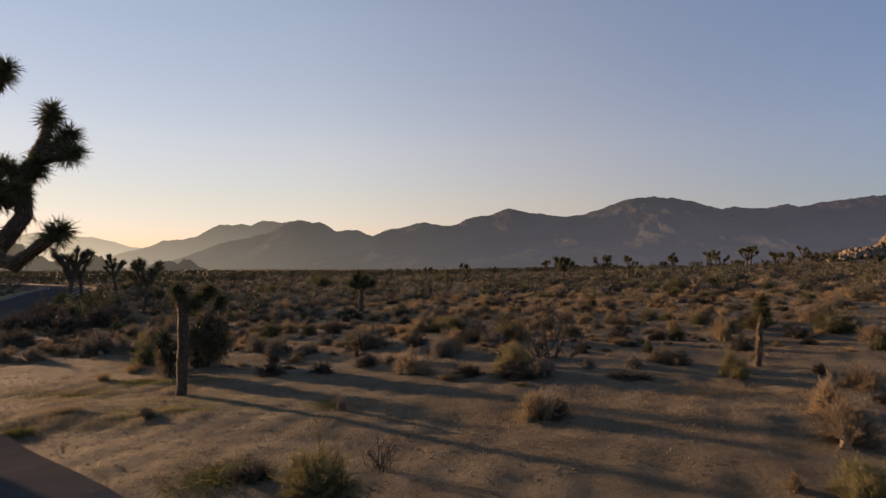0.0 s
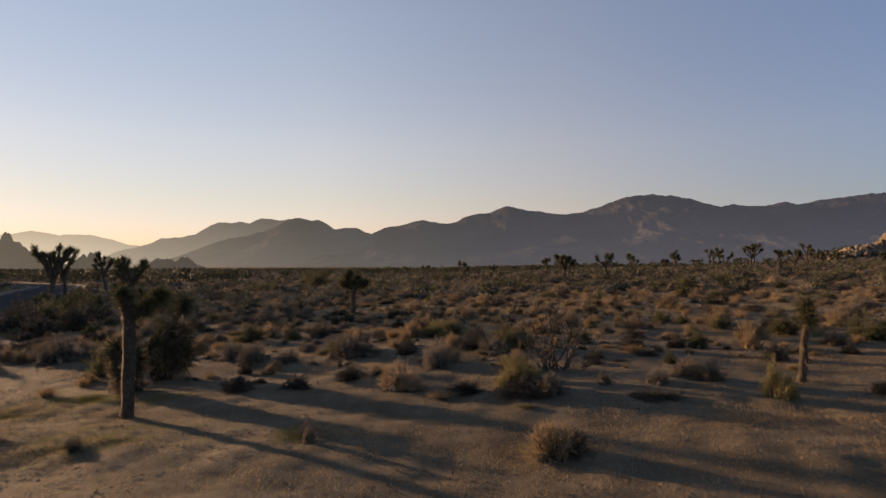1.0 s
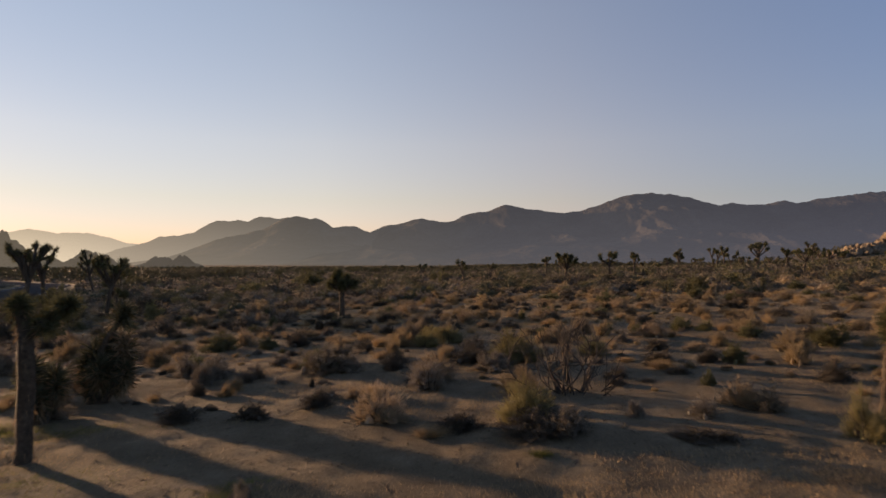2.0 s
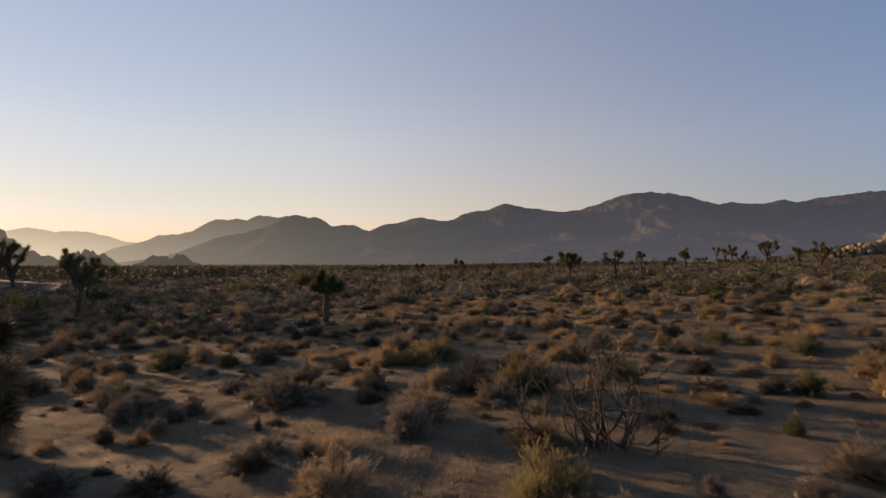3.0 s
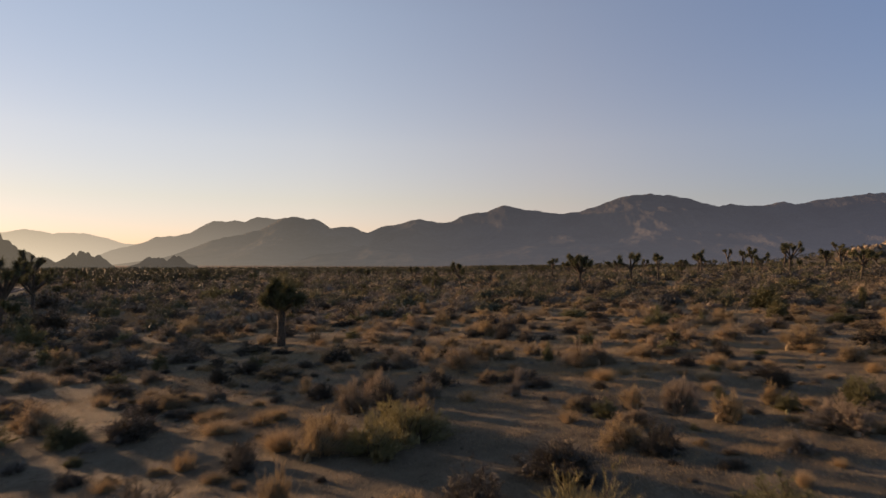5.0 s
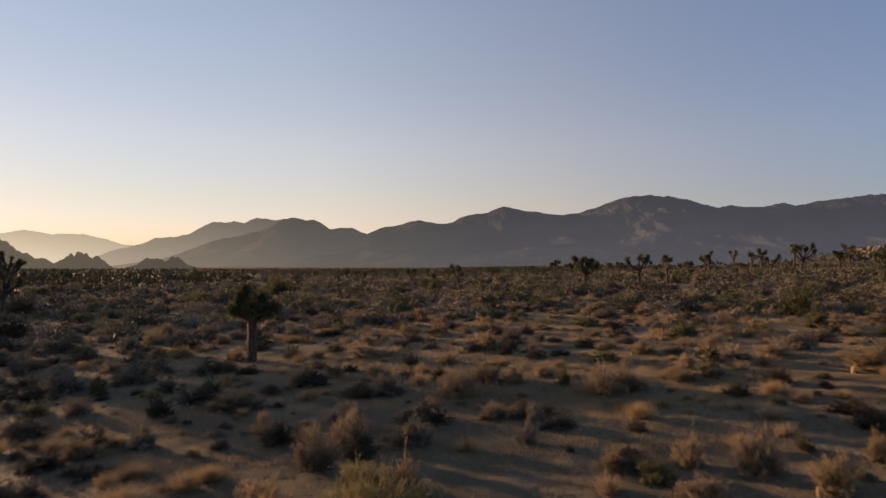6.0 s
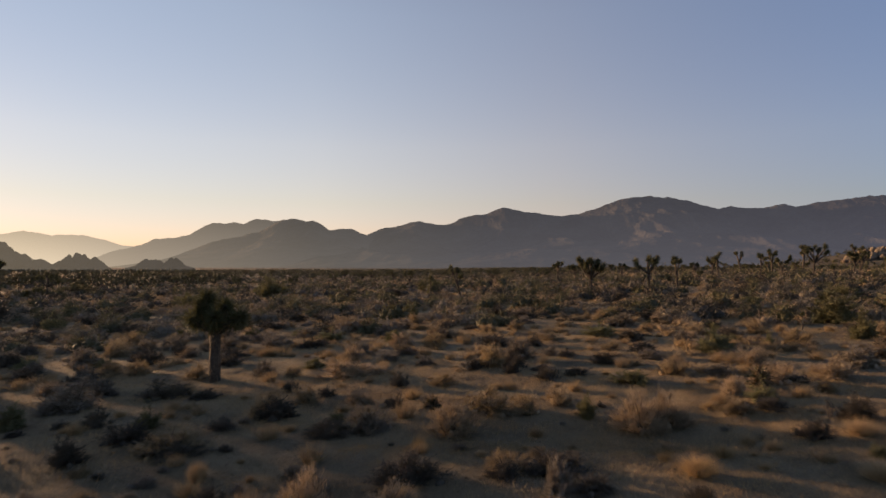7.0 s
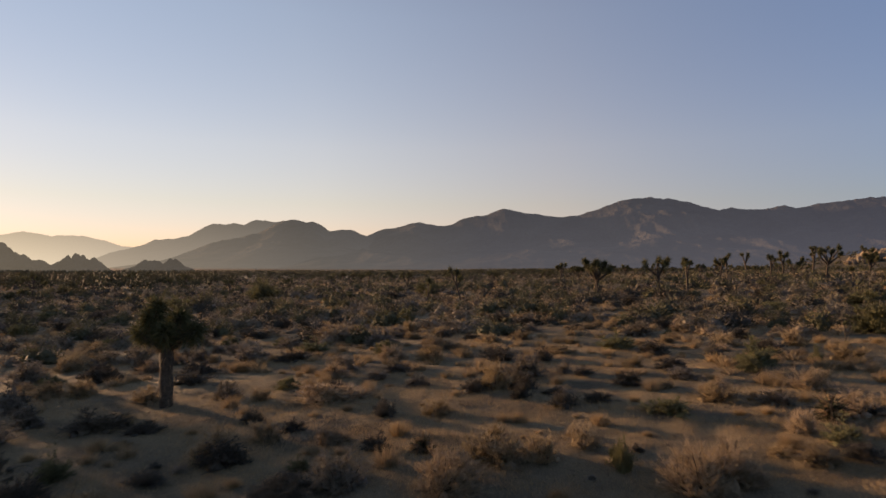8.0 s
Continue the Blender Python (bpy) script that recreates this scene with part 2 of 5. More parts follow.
def tube(path, radii, sides=6):
    """A round tapered limb along a path, closed at its end."""
    path, verts, tris = np.asarray(path, float), [], []
    ways = unit(np.gradient(path, axis=0))
    for p, w, r in zip(path, ways, radii):
        a = unit(np.cross(w, (0.31, 0.87, 0.13) if abs(w[2]) > 0.6 else (0, 0, 1)))
        b = np.cross(w, a)
        for i in range(sides):
            ang = 2 * math.pi * i / sides
            verts.append(p + r * (math.cos(ang) * a + math.sin(ang) * b))
    for j in range(len(path) - 1):
        for i in range(sides):
            a, b = j * sides + i, j * sides + (i + 1) % sides
            tris += [(a, b, b + sides), (a, b + sides, a + sides)]
    verts.append(path[-1] + ways[-1] * radii[-1] * 0.6)
    last = (len(path) - 1) * sides
    tris += [(last + i, last + (i + 1) % sides, len(verts) - 1) for i in range(sides)]
    return np.array(verts), np.array(tris)


def joined(pieces):
    verts, tris, base = [], [], 0
    for v, f in pieces:
        verts.append(v)
        tris.append(np.asarray(f) + base)
        base += len(v)
    return np.concatenate(verts), np.concatenate(tris)


# ---- ground ----
def rise(x, y):
    """The lie of the land: a gentle slope up to the right, sinking a little to the left and far off."""
    x, y = np.asarray(x, float), np.asarray(y, float)
    right = 0.034 * 90 * np.tanh(np.maximum(x, 0) / 90 * 1.02)
    s = -np.minimum(x, 0)
    left = -1.65 * np.tanh((0.03 * s + 0.0012 * s * s) / 1.65) * np.exp(-(y / 240) ** 2)
    knoll = 17.5 * np.exp(-((x - 330) / 75) ** 2 - ((y - 430) / 75) ** 2)
    fall = -4.6 * np.tanh(np.maximum(y - 120, 0) * 0.0105 / 4.6)
    return right + left + knoll + fall


WAVES = np.random.default_rng(3)
WAVE_WAYS = WAVES.normal(size=(32, 2)) * np.repeat([0.35, 0.9, 2.2, 4.0], 8)[:, None]
WAVE_STARTS = WAVES.uniform(0, 6.28, 32)
WAVE_SIZES = np.repeat([0.012, 0.008, 0.009, 0.006], 8)


def ground_height(x, y):
    x, y = np.asarray(x, float), np.asarray(y, float)
    near = np.exp(-(((x - 1) / 17) ** 4 + ((y - 24) / 32) ** 4))
    small = sum(s * np.sin(w[0] * x + w[1] * y + p) for s, w, p in zip(WAVE_SIZES, WAVE_WAYS, WAVE_STARTS))
    return rise(x, y) + small * near


def spread(lo, hi, step, far, grow=1.065):
    """Grid lines: even between lo and hi, then wider and wider out to far."""
    mid = list(np.arange(lo, hi, step))
    a, s = [mid[-1]], step
    while a[-1] < far:
        s *= grow
        a.append(a[-1] + s)
    b, s = [mid[0]], step
    while b[-1] > -far:
        s *= grow
        b.append(b[-1] - s)
    return np.array(b[:0:-1] + mid + a[1:])


def build_ground():
    xs, ys = spread(-14, 16, 0.22, 4800), spread(3, 46, 0.22, 4800)
    gx, gy = np.meshgrid(xs, ys)
    gz = ground_height(gx, gy)
    v = np.stack([gx, gy, gz], -1).reshape(-1, 3)
    w = len(xs)
    i = (np.arange(len(ys) - 1)[:, None] * w + np.arange(w - 1)[None]).ravel()
    tris = np.concatenate([np.stack([i, i + 1, i + w + 1], 1), np.stack([i, i + w + 1, i + w], 1)])
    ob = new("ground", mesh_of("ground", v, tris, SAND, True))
    return tagged(ob, "pale brown sandy desert ground with footprints and litter", "ground", kind="structure")


ground = build_ground()


def strip(name, centre, half, lift, material, parent=None, step=1.0):
    """A band that follows the land along a line of places."""
    pts = [np.array(centre[0], float)]
    for a, b in zip(centre, centre[1:]):
        a, b = np.array(a, float), np.array(b, float)
        k = max(1, int(np.linalg.norm(b - a) / step))
        pts += [a + (b - a) * j / k for j in range(1, k + 1)]
    pts = np.array(pts)
    for _ in range(12):
        pts[1:-1] = (pts[:-2] + 2 * pts[1:-1] + pts[2:]) / 4
    way = unit(np.gradient(pts, axis=0))
    out = np.stack([-way[:, 1], way[:, 0]], 1)
    lanes = np.linspace(-half, half, 5)
    v = []
    for s in lanes:
        q = pts + out * s
        v.append(np.stack([q[:, 0], q[:, 1], ground_height(q[:, 0], q[:, 1]) + lift], 1))
    top = np.stack(v, 1)
    low = top.copy()
    low[:, :, 2] -= 0.06
    k = len(pts)
    ring = np.concatenate([top, low[:, ::-1]], 1)
    m = ring.shape[1]
    i = (np.arange(k - 1)[:, None] * m + np.arange(m)[None]).ravel()
    j = (np.arange(k - 1)[:, None] * m + (np.arange(m)[None] + 1) % m).ravel()
    tris = np.concatenate([np.stack([i, j, j + m], 1), np.stack([i, j + m, i + m], 1)])
    ob = new(name, mesh_of(name, ring.reshape(-1, 3), tris, material))
    if parent:
        ob.parent = parent
    return ob


ROAD_LINE = [(-14, -30), (-22, 2), (-29.5, 27), (-35.5, 43.5), (-40.5, 54.5), (-48.5, 70), (-63, 97), (-76, 125), (-110, 152), (-170, 180), (-300, 205)]
road = tagged(strip("road", ROAD_LINE, 3.9, 0.07, ASPHALT, step=2.0), "grey asphalt two-lane road curving through the desert", "road", kind="structure")
for off in (-3.45, 3.45):
    line = []
    for a, b in zip(ROAD_LINE, ROAD_LINE[1:] + [(-430, 215)]):
        d = Vector((b[0] - a[0], b[1] - a[1])).normalized()
        line.append((a[0] - d.y * off, a[1] + d.x * off))
    strip("edge_line", line, 0.06, 0.085, PAINT, road, 2.0)
tagged(strip("pavement", [(-10.1, 9.75), (-8.6, 8.2), (0.5, 0.6), (9, -6.5)], 2.6, 0.06, ASPHALT), "grey asphalt pull-out beside the sand", "pavement", kind="structure")


# ---- far mountains and rocky hills ----
def smooth_noise(x, y, seed, octaves=6, ridged=True):
    """Ridged relief, about 0 to 1, from sums of turned waves."""
    rng = np.random.default_rng(seed)
    total, size = np.zeros_like(x), 0.0
    for o in range(octaves):
        f, amp = 2.0 ** o, 0.52 ** o
        layer = np.zeros_like(x)
        for _ in range(5):
            a = rng.uniform(0, 6.28)
            layer += np.sin(f * (x * math.cos(a) + y * math.sin(a)) * rng.uniform(0.7, 1.4) + rng.uniform(0, 6.28) + 0.6 * np.sin(f * 0.7 * (y * math.cos(a) - x * math.sin(a)) + rng.uniform(0, 6.28)))
        layer /= 3.2
        total += amp * (1 - np.abs(layer) if ridged else 0.5 + 0.5 * layer)
        size += amp
    return total / size


EYE_FAR = np.array((0.0, 13.0, 3.0))  # the middle of the flight, from which the ranges are laid out


def mountain_range(name, crest, distance, depth, rough, seed, material, label, wave=260.0, nx=240, ny=60, crag=0.03, grain=30.0, spurs=0.8, rounding=0.012, nearer=0.0):
    """A range whose crest line passes over the given (x, height) at one distance, with ribbed flanks in front of and behind it; nearer: how much closer, in parts of the distance, its right end lies."""
    cx, cz = np.array(crest, float).T
    xs = np.linspace(cx[0], cx[-1], nx)
    ys = np.linspace(-depth, depth * 0.5, ny)
    gx, gy = np.meshgrid(xs, ys)
    top = np.interp(xs, cx, cz)
    soft = np.hanning(max(5, int(nx * rounding)))
    top = np.convolve(np.pad(top, len(soft), "edge"), soft / soft.sum(), "same")[len(soft):-len(soft)]
    slope = np.where(gy < 0, np.clip(1 + gy / depth, 0, 1) ** 1.25, np.clip(1 - gy / (depth * 0.5), 0, 1))
    ribs = smooth_noise(gx / wave, gy / wave * spurs, seed)
    away = np.clip(np.abs(gy) / (depth * 0.25), 0, 1)
    gz = top[None] * slope * (1 - rough * away * (1 - ribs) * 2.2)
    gz *= 1 + crag * ((smooth_noise(gx / grain, gy / grain, seed + 1, 5) if crag < 0.1 else 1 - smooth_noise(gx / grain, gy / grain, seed + 1, 3)) - 0.5) * 2
    gz = np.maximum(gz, 0) - 20.0 * (1 - slope) ** 2
    v = np.stack([gx, distance + gy, gz], -1)
    v = ((v - EYE_FAR) * (1 - nearer * np.linspace(0, 1, nx))[None, :, None] + EYE_FAR).reshape(-1, 3)
    i = (np.arange(ny - 1)[:, None] * nx + np.arange(nx - 1)[None]).ravel()
    tris = np.concatenate([np.stack([i, i + 1, i + nx + 1], 1), np.stack([i, i + nx + 1, i + nx], 1)])
    ob = new(name, mesh_of(name, v, tris, material, True))
    return tagged(ob, label, "mountain", kind="structure")


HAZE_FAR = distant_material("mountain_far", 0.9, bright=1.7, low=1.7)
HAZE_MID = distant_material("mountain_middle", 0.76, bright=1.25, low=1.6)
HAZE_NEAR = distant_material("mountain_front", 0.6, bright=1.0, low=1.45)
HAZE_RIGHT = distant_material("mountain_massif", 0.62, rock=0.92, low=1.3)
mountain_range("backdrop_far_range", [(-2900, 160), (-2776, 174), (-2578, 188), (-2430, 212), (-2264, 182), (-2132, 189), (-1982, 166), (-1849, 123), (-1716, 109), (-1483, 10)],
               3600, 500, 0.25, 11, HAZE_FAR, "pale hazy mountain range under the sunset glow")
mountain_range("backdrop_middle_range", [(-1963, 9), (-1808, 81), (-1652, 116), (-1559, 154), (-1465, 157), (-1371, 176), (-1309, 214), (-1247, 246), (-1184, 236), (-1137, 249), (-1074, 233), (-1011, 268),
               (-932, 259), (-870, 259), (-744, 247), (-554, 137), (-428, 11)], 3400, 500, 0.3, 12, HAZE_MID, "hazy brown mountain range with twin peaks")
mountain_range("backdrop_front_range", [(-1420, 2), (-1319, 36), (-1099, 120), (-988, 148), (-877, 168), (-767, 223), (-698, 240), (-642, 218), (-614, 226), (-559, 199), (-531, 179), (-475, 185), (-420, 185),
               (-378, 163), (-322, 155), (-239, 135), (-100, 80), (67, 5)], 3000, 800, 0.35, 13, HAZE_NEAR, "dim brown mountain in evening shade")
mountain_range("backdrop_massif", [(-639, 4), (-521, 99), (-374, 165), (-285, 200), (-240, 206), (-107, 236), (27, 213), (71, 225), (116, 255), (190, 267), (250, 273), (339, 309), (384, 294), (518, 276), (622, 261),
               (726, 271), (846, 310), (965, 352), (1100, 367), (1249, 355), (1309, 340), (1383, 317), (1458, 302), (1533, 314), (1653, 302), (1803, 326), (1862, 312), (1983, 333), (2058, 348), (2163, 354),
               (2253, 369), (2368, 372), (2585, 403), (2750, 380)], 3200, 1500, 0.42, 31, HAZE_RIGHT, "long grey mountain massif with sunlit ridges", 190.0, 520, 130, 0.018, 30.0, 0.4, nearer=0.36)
mountain_range("rocky_hill", [(-1180, 70), (-1090, 62), (-1024, 62), (-960, 81), (-904, 83), (-832, 65), (-800, 53), (-780, 46), (-764, 41), (-738, 27), (-708, 16), (-672, 0)], 1113, 90, 0.45, 15, HAZE_HILL, "dark rocky hill beyond the desert flats", 40.0, 420, 60, 0.4, 14.0, rounding=0.06)
mountain_range("rocky_hill", [(-566, 0), (-548, 8), (-538, 17), (-528, 23), (-516, 25), (-506, 24), (-497, 18), (-487, 11), (-470, 0)], 900, 40, 0.3, 16, HAZE_HILL, "dark boulder outcrop on the flats", 26.0, 240, 56, 0.5, 9.0, rounding=0.14)
mountain_range("rocky_hill", [(-470, 0), (-443, 11), (-427, 18), (-412, 12), (-399, 17), (-382, 5), (-370, 0)], 950, 40, 0.3, 17, HAZE_HILL, "low dark boulder outcrop on the flats", 26.0, 240, 56, 0.5, 9.0, rounding=0.14)
# added out of sight to the left, to keep sun off the flats
mountain_range("rocky_hill", [(-440, 0), (-405, 28), (-375, 35), (-340, 36), (-318, 35), (-300, 33), (-285, 29), (-272, 20), (-258, 0)], 275, 55, 0.3, 18, HAZE_HILL, "unseen rocky hill added to shade the flats beside the road", 30.0, 160, 56, 0.03, 5.5)


# ---- boulders ----
def boulder_mesh(seed):
    rng = np.random.default_rng(seed)
    bm = bmesh.new()
    bmesh.ops.create_icosphere(bm, subdivisions=3, radius=1.0)
    cuts = [(unit(rng.normal(size=3)), rng.uniform(0.55, 0.9)) for _ in range(9)]
    for v in bm.verts:
        p = np.array(v.co)
        for d, r in cuts:
            over = p @ d - r
            if over > 0:
                p = p - d * over * 0.85
        p *= 1 + 0.06 * noise.noise(Vector(p * 2.1) + Vector((seed, 0, 0)))
        v.co = p
    me = bpy.data.meshes.new("boulder")
    bm.to_mesh(me)
    bm.free()
    for f in me.polygons:
        f.use_smooth = True
    me.materials.append(ROCK)
    return me


BOULDERS = [boulder_mesh(s) for s in range(5)]
rock = tagged(new("rock", BOULDERS[1]), "small pale rock lying among the scrub", "rock")
rock.matrix_world = pose(-2.8, 60.7, float(ground_height(-2.8, 60.7)) + 0.1, 0, 0, 40) @ Matrix.Diagonal((0.3, 0.22, 0.2, 1))


def boulder_heap(count, x, y, wide, deep, high, sizes, seed):
    """Boulders piled on one another: broad at the foot, fewer towards the top."""
    rng = np.random.default_rng(seed)
    for k in range(count):
        a, r = rng.uniform(0, 6.28), math.sqrt(rng.random())
        bx, by = x + wide / 2 * r * math.cos(a), y + deep / 2 * r * math.sin(a)
        s = rng.uniform(*sizes)
        up = high * (1 - r) ** 0.8 * rng.uniform(0.5, 1.0)
        b = new("boulder", BOULDERS[k % 5])
        b.matrix_world = pose(bx, by, float(rise(bx, by)) + up + s * 0.3, *rng.uniform(0, 360, 3)) @ Matrix.Diagonal((s, s * rng.uniform(0.7, 1.1), s * rng.uniform(0.6, 0.95), 1))
        tagged(b, "rounded tan granite boulder in a heap on the slope", "boulder", "boulder heap")


boulder_heap(90, 274, 400, 34, 24, 5.0, (1.4, 3.0), 21)
boulder_heap(40, 259, 396, 20, 14, 1.6, (0.9, 2.0), 22)
boulder_heap(160, 306, 404, 38, 30, 15.0, (1.6, 3.6), 23)


# ---- shrubs ----
def lobes(seed, lumps):
    """The uneven domes that make one plant, about one across and one high: centres, sizes and heights."""
    rng = np.random.default_rng(seed)
    n = rng.integers(5, 9)
    a, o = rng.uniform(0, 6.28, n), rng.uniform(0.08, 0.34, n)
    size = rng.uniform(0.14, 0.26, n)
    high = rng.uniform(0.55, 1.0, n) * (1.05 - o * lumps * 2.4)
    o[0], high[0], size[0] = 0.0, 1.0, 0.26
    cx, cy = np.cos(a) * o, np.sin(a) * o
    wx, wy = np.max(np.abs(cx) + size), np.max(np.abs(cy) + size)
    return np.stack([cx / wx / 2, cy / wy / 2, np.zeros(n)], 1), np.stack([size / wx / 2, size / wy / 2, high / np.max(high)], 1)


def dome(rng, k, low=0.0, lumps=0.3, seed=None, inner=0.3):
    """Places in a heap of uneven domes and their outward directions."""
    centre, size = lobes(int(rng.integers(1000000)) if seed is None else seed, lumps)
    d = unit(rng.normal(size=(k, 3)))
    d[:, 2] = np.abs(d[:, 2]) * (1 - low) + low
    d = unit(d)
    w = rng.choice(len(size), k, p=size[:, 0] ** 2 / np.sum(size[:, 0] ** 2))
    r = rng.uniform(inner, 1.0, (k, 1)) ** 0.5
    return centre[w] + d * r * size[w], unit(d / size[w] * 0.4 + centre[w] * 1.2 + (0, 0, 0.05))


def hull(rng, seed, lumps, rings, sides, most=9, scale=0.8):
    """The close heart of a plant: one uneven closed dome for each lobe. Places, triangles and facings."""
    centre, size = lobes(seed, lumps)
    vs, fs, ns, base = [], [], [], 0
    for c, s in list(zip(centre, size))[:most]:
        up = np.repeat(np.arange(rings) / rings, sides)
        t = 6.28 * (np.tile(np.arange(sides), rings) + 0.5 * np.repeat(np.arange(rings) % 2, sides)) / sides
        r = np.sqrt(1 - up * up) * rng.uniform(0.82, 1.12, len(up))
        v = np.stack([np.cos(t) * r, np.sin(t) * r, up * rng.uniform(0.9, 1.08, len(up))], 1)
        v = np.concatenate([v, [(0, 0, 1.0)]])
        ns.append(unit(v / s * 0.4 + c * 1.2 + rng.normal(size=v.shape) * 0.45))
        vs.append(c + v * s * scale - (0, 0, 0.01))
        for i in range(rings - 1):
            for j in range(sides):
                p, q = base + i * sides + j, base + i * sides + (j + 1) % sides
                fs += [(p, q, q + sides), (p, q + sides, p + sides)]
        last = base + (rings - 1) * sides
        fs += [(last + j, last + (j + 1) % sides, base + len(v) - 1) for j in range(sides)]
        base += len(v)
    return np.concatenate(vs), np.array(fs), np.concatenate(ns)


SHRUB_KINDS = {  # stems, twigs to a stem, leaves to a twig, twig length, leaf length, leaf width, upward pull
    "grey": (76, 13, 18, 0.19, 0.060, 0.0074, 0.6),
    "dark": (76, 14, 15, 0.18, 0.058, 0.0074, 0.35),
    "pink": (80, 13, 18, 0.25, 0.064, 0.0060, 1.3),
    "olive": (76, 13, 18, 0.21, 0.066, 0.0078, 0.9),
    "gold": (76, 13, 17, 0.24, 0.066, 0.0064, 1.4),
    "sage": (84, 13, 18, 0.27, 0.070, 0.0062, 1.6),
}


def twigs(rng, seed, stems, each, long, up, wisps=0.12):
    """Crooked stems that fan out from the root to an uneven crown, and the twigs along them: stem lines, twig feet, ways, lengths."""
    centre, size = lobes(seed, 0.35)
    w = rng.choice(len(size), stems, p=size[:, 0] ** 2 / np.sum(size[:, 0] ** 2))
    d = unit(rng.normal(size=(stems, 3)) * (1, 1, 0.8))
    d[:, 2] = np.abs(d[:, 2])
    reach = rng.uniform(0.3, 1.0, stems) ** 0.4 * np.where(rng.random(stems) < wisps, 1.2, 1.0)
    tip = (centre[w] + d * size[w] * reach[:, None]) * (0.95, 0.95, 0.92)
    foot = np.concatenate([tip[:, :2] * 0.3 + rng.normal(size=(stems, 2)) * 0.03, np.full((stems, 1), -0.03)], 1)
    mid = (foot + tip) / 2 + tip * (-0.06, -0.06, 0.10) + rng.normal(size=(stems, 3)) * 0.035
    t = rng.uniform(0.35, 1.0, (stems, each, 1))
    at = foot[:, None] * (1 - t) ** 2 + mid[:, None] * 2 * t * (1 - t) + tip[:, None] * t * t
    run = unit((mid - foot)[:, None] * (1 - t) + (tip - mid)[:, None] * t)
    way = unit(run + rng.normal(size=at.shape) * 0.55 + (0, 0, up * 0.35))
    length = long * rng.uniform(0.35, 1.15, (stems, each)) * (1.1 - 0.35 * t[..., 0])
    at[..., 2] = np.maximum(at[..., 2], 0.02)
    length *= np.where(rng.random(length.shape) < 0.06, 1.7, 1.0)
    return (foot, mid, tip), at.reshape(-1, 3), way.reshape(-1, 3), length.reshape(-1)


def shrub_meshes(kind, seed, fine=1.0):
    rng = np.random.default_rng(seed)
    if kind in ("tan", "weed"):
        k = 1400
        a = rng.uniform(0, 6.28, k)
        lean = rng.uniform(0, 1, k) ** 0.7
        foot = np.stack([np.cos(a) * lean * 0.2, np.sin(a) * lean * 0.26, np.zeros(k) - 0.02], 1)
        way = unit(np.stack([np.cos(a) * lean * 0.55, np.sin(a) * lean * 0.55, np.ones(k)], 1) + rng.normal(size=(k, 3)) * 0.24)
        length = rng.uniform(0.45, 1.05, k) * (1 - 0.25 * lean)
        bend = np.stack([np.cos(a) * 0.12, np.sin(a) * 0.12, -0.08 * np.ones(k)], 1) * rng.uniform(0, 1.4, (k, 1))
        if kind == "weed":
            foot[:, :2] = rng.normal(size=(k, 2)) * 0.26 * (0.6 + 0.4 * np.sin(3 * a))[:, None]
            length, way = length * rng.uniform(0.25, 0.7, k), unit(way + rng.normal(size=(k, 3)) * 0.5)
        top = blades(rng, foot, way, length, 0.006 if kind == "tan" else 0.012, bend)
        low = 160
        foot2 = np.stack([rng.normal(size=low) * 0.2, rng.normal(size=low) * 0.2, np.zeros(low)], 1)
        litter = blades(rng, foot2, unit(rng.normal(size=(low, 3)) + (0, 0, 0.4)), rng.uniform(0.1, 0.3, low), 0.014)
        return mesh_of("crown", *top, FOLIAGE[kind]), mesh_of("ground_litter", *litter, FOLIAGE[kind])
    stems, each, leaves, long, leaf, width, up = SHRUB_KINDS[kind]
    if fine < 1:
        stems, leaves, leaf, width = int(stems * 0.7), leaves // 3, leaf * 1.5, width * 2.4
    lines, at, way, length = twigs(rng, seed, stems, each, long, up)
    k = len(at)
    i = np.repeat(np.arange(k), leaves)
    on = at[i] + way[i] * (length[i] * rng.uniform(0.15, 1.05, len(i)))[:, None]
    out = unit(way[i] + rng.normal(size=(len(i), 3)) * (0.75 - 0.25 * min(up, 1.4)) + (0, 0, 0.25 * up))
    green = blades(rng, on, out, leaf * rng.uniform(0.5, 1.4, len(i)), width * rng.uniform(0.6, 1.4, len(i)))
    bare = blades(rng, at, way, length * 1.05, width * 0.55)
    hv, hf, hn = hull(rng, seed, 0.35, 3, 7, scale=0.3)
    v, f = joined([green, bare, (hv, hf)])
    face = unit(np.concatenate([np.repeat(on, 3, 0), np.repeat(at, 3, 0)]) * (1.6, 1.6, 1.0) + (0, 0, 0.05))
    face = unit(face + np.repeat(rng.normal(size=(len(face) // 3, 3)) * 0.42, 3, 0))
    pieces = [tube([a, b, c], [0.011, 0.008, 0.003], 3) for a, b, c in zip(*lines)]
    return mesh_of("crown", v, f, FOLIAGE[kind], normals=np.concatenate([face, hn])), mesh_of("twig_core", *joined(pieces), STEM)


KINDS = ("grey", "dark", "pink", "olive", "tan", "weed", "gold", "sage")
SHRUBS = {kind: [shrub_meshes(kind, 100 * i + 7 * s) for s in range(6)] for i, kind in enumerate(KINDS)}
FAR_SHRUBS = {kind: [shrub_meshes(kind, 100 * i + 7 * s, 0.4) for s in range(6)] for i, kind in enumerate(KINDS)}
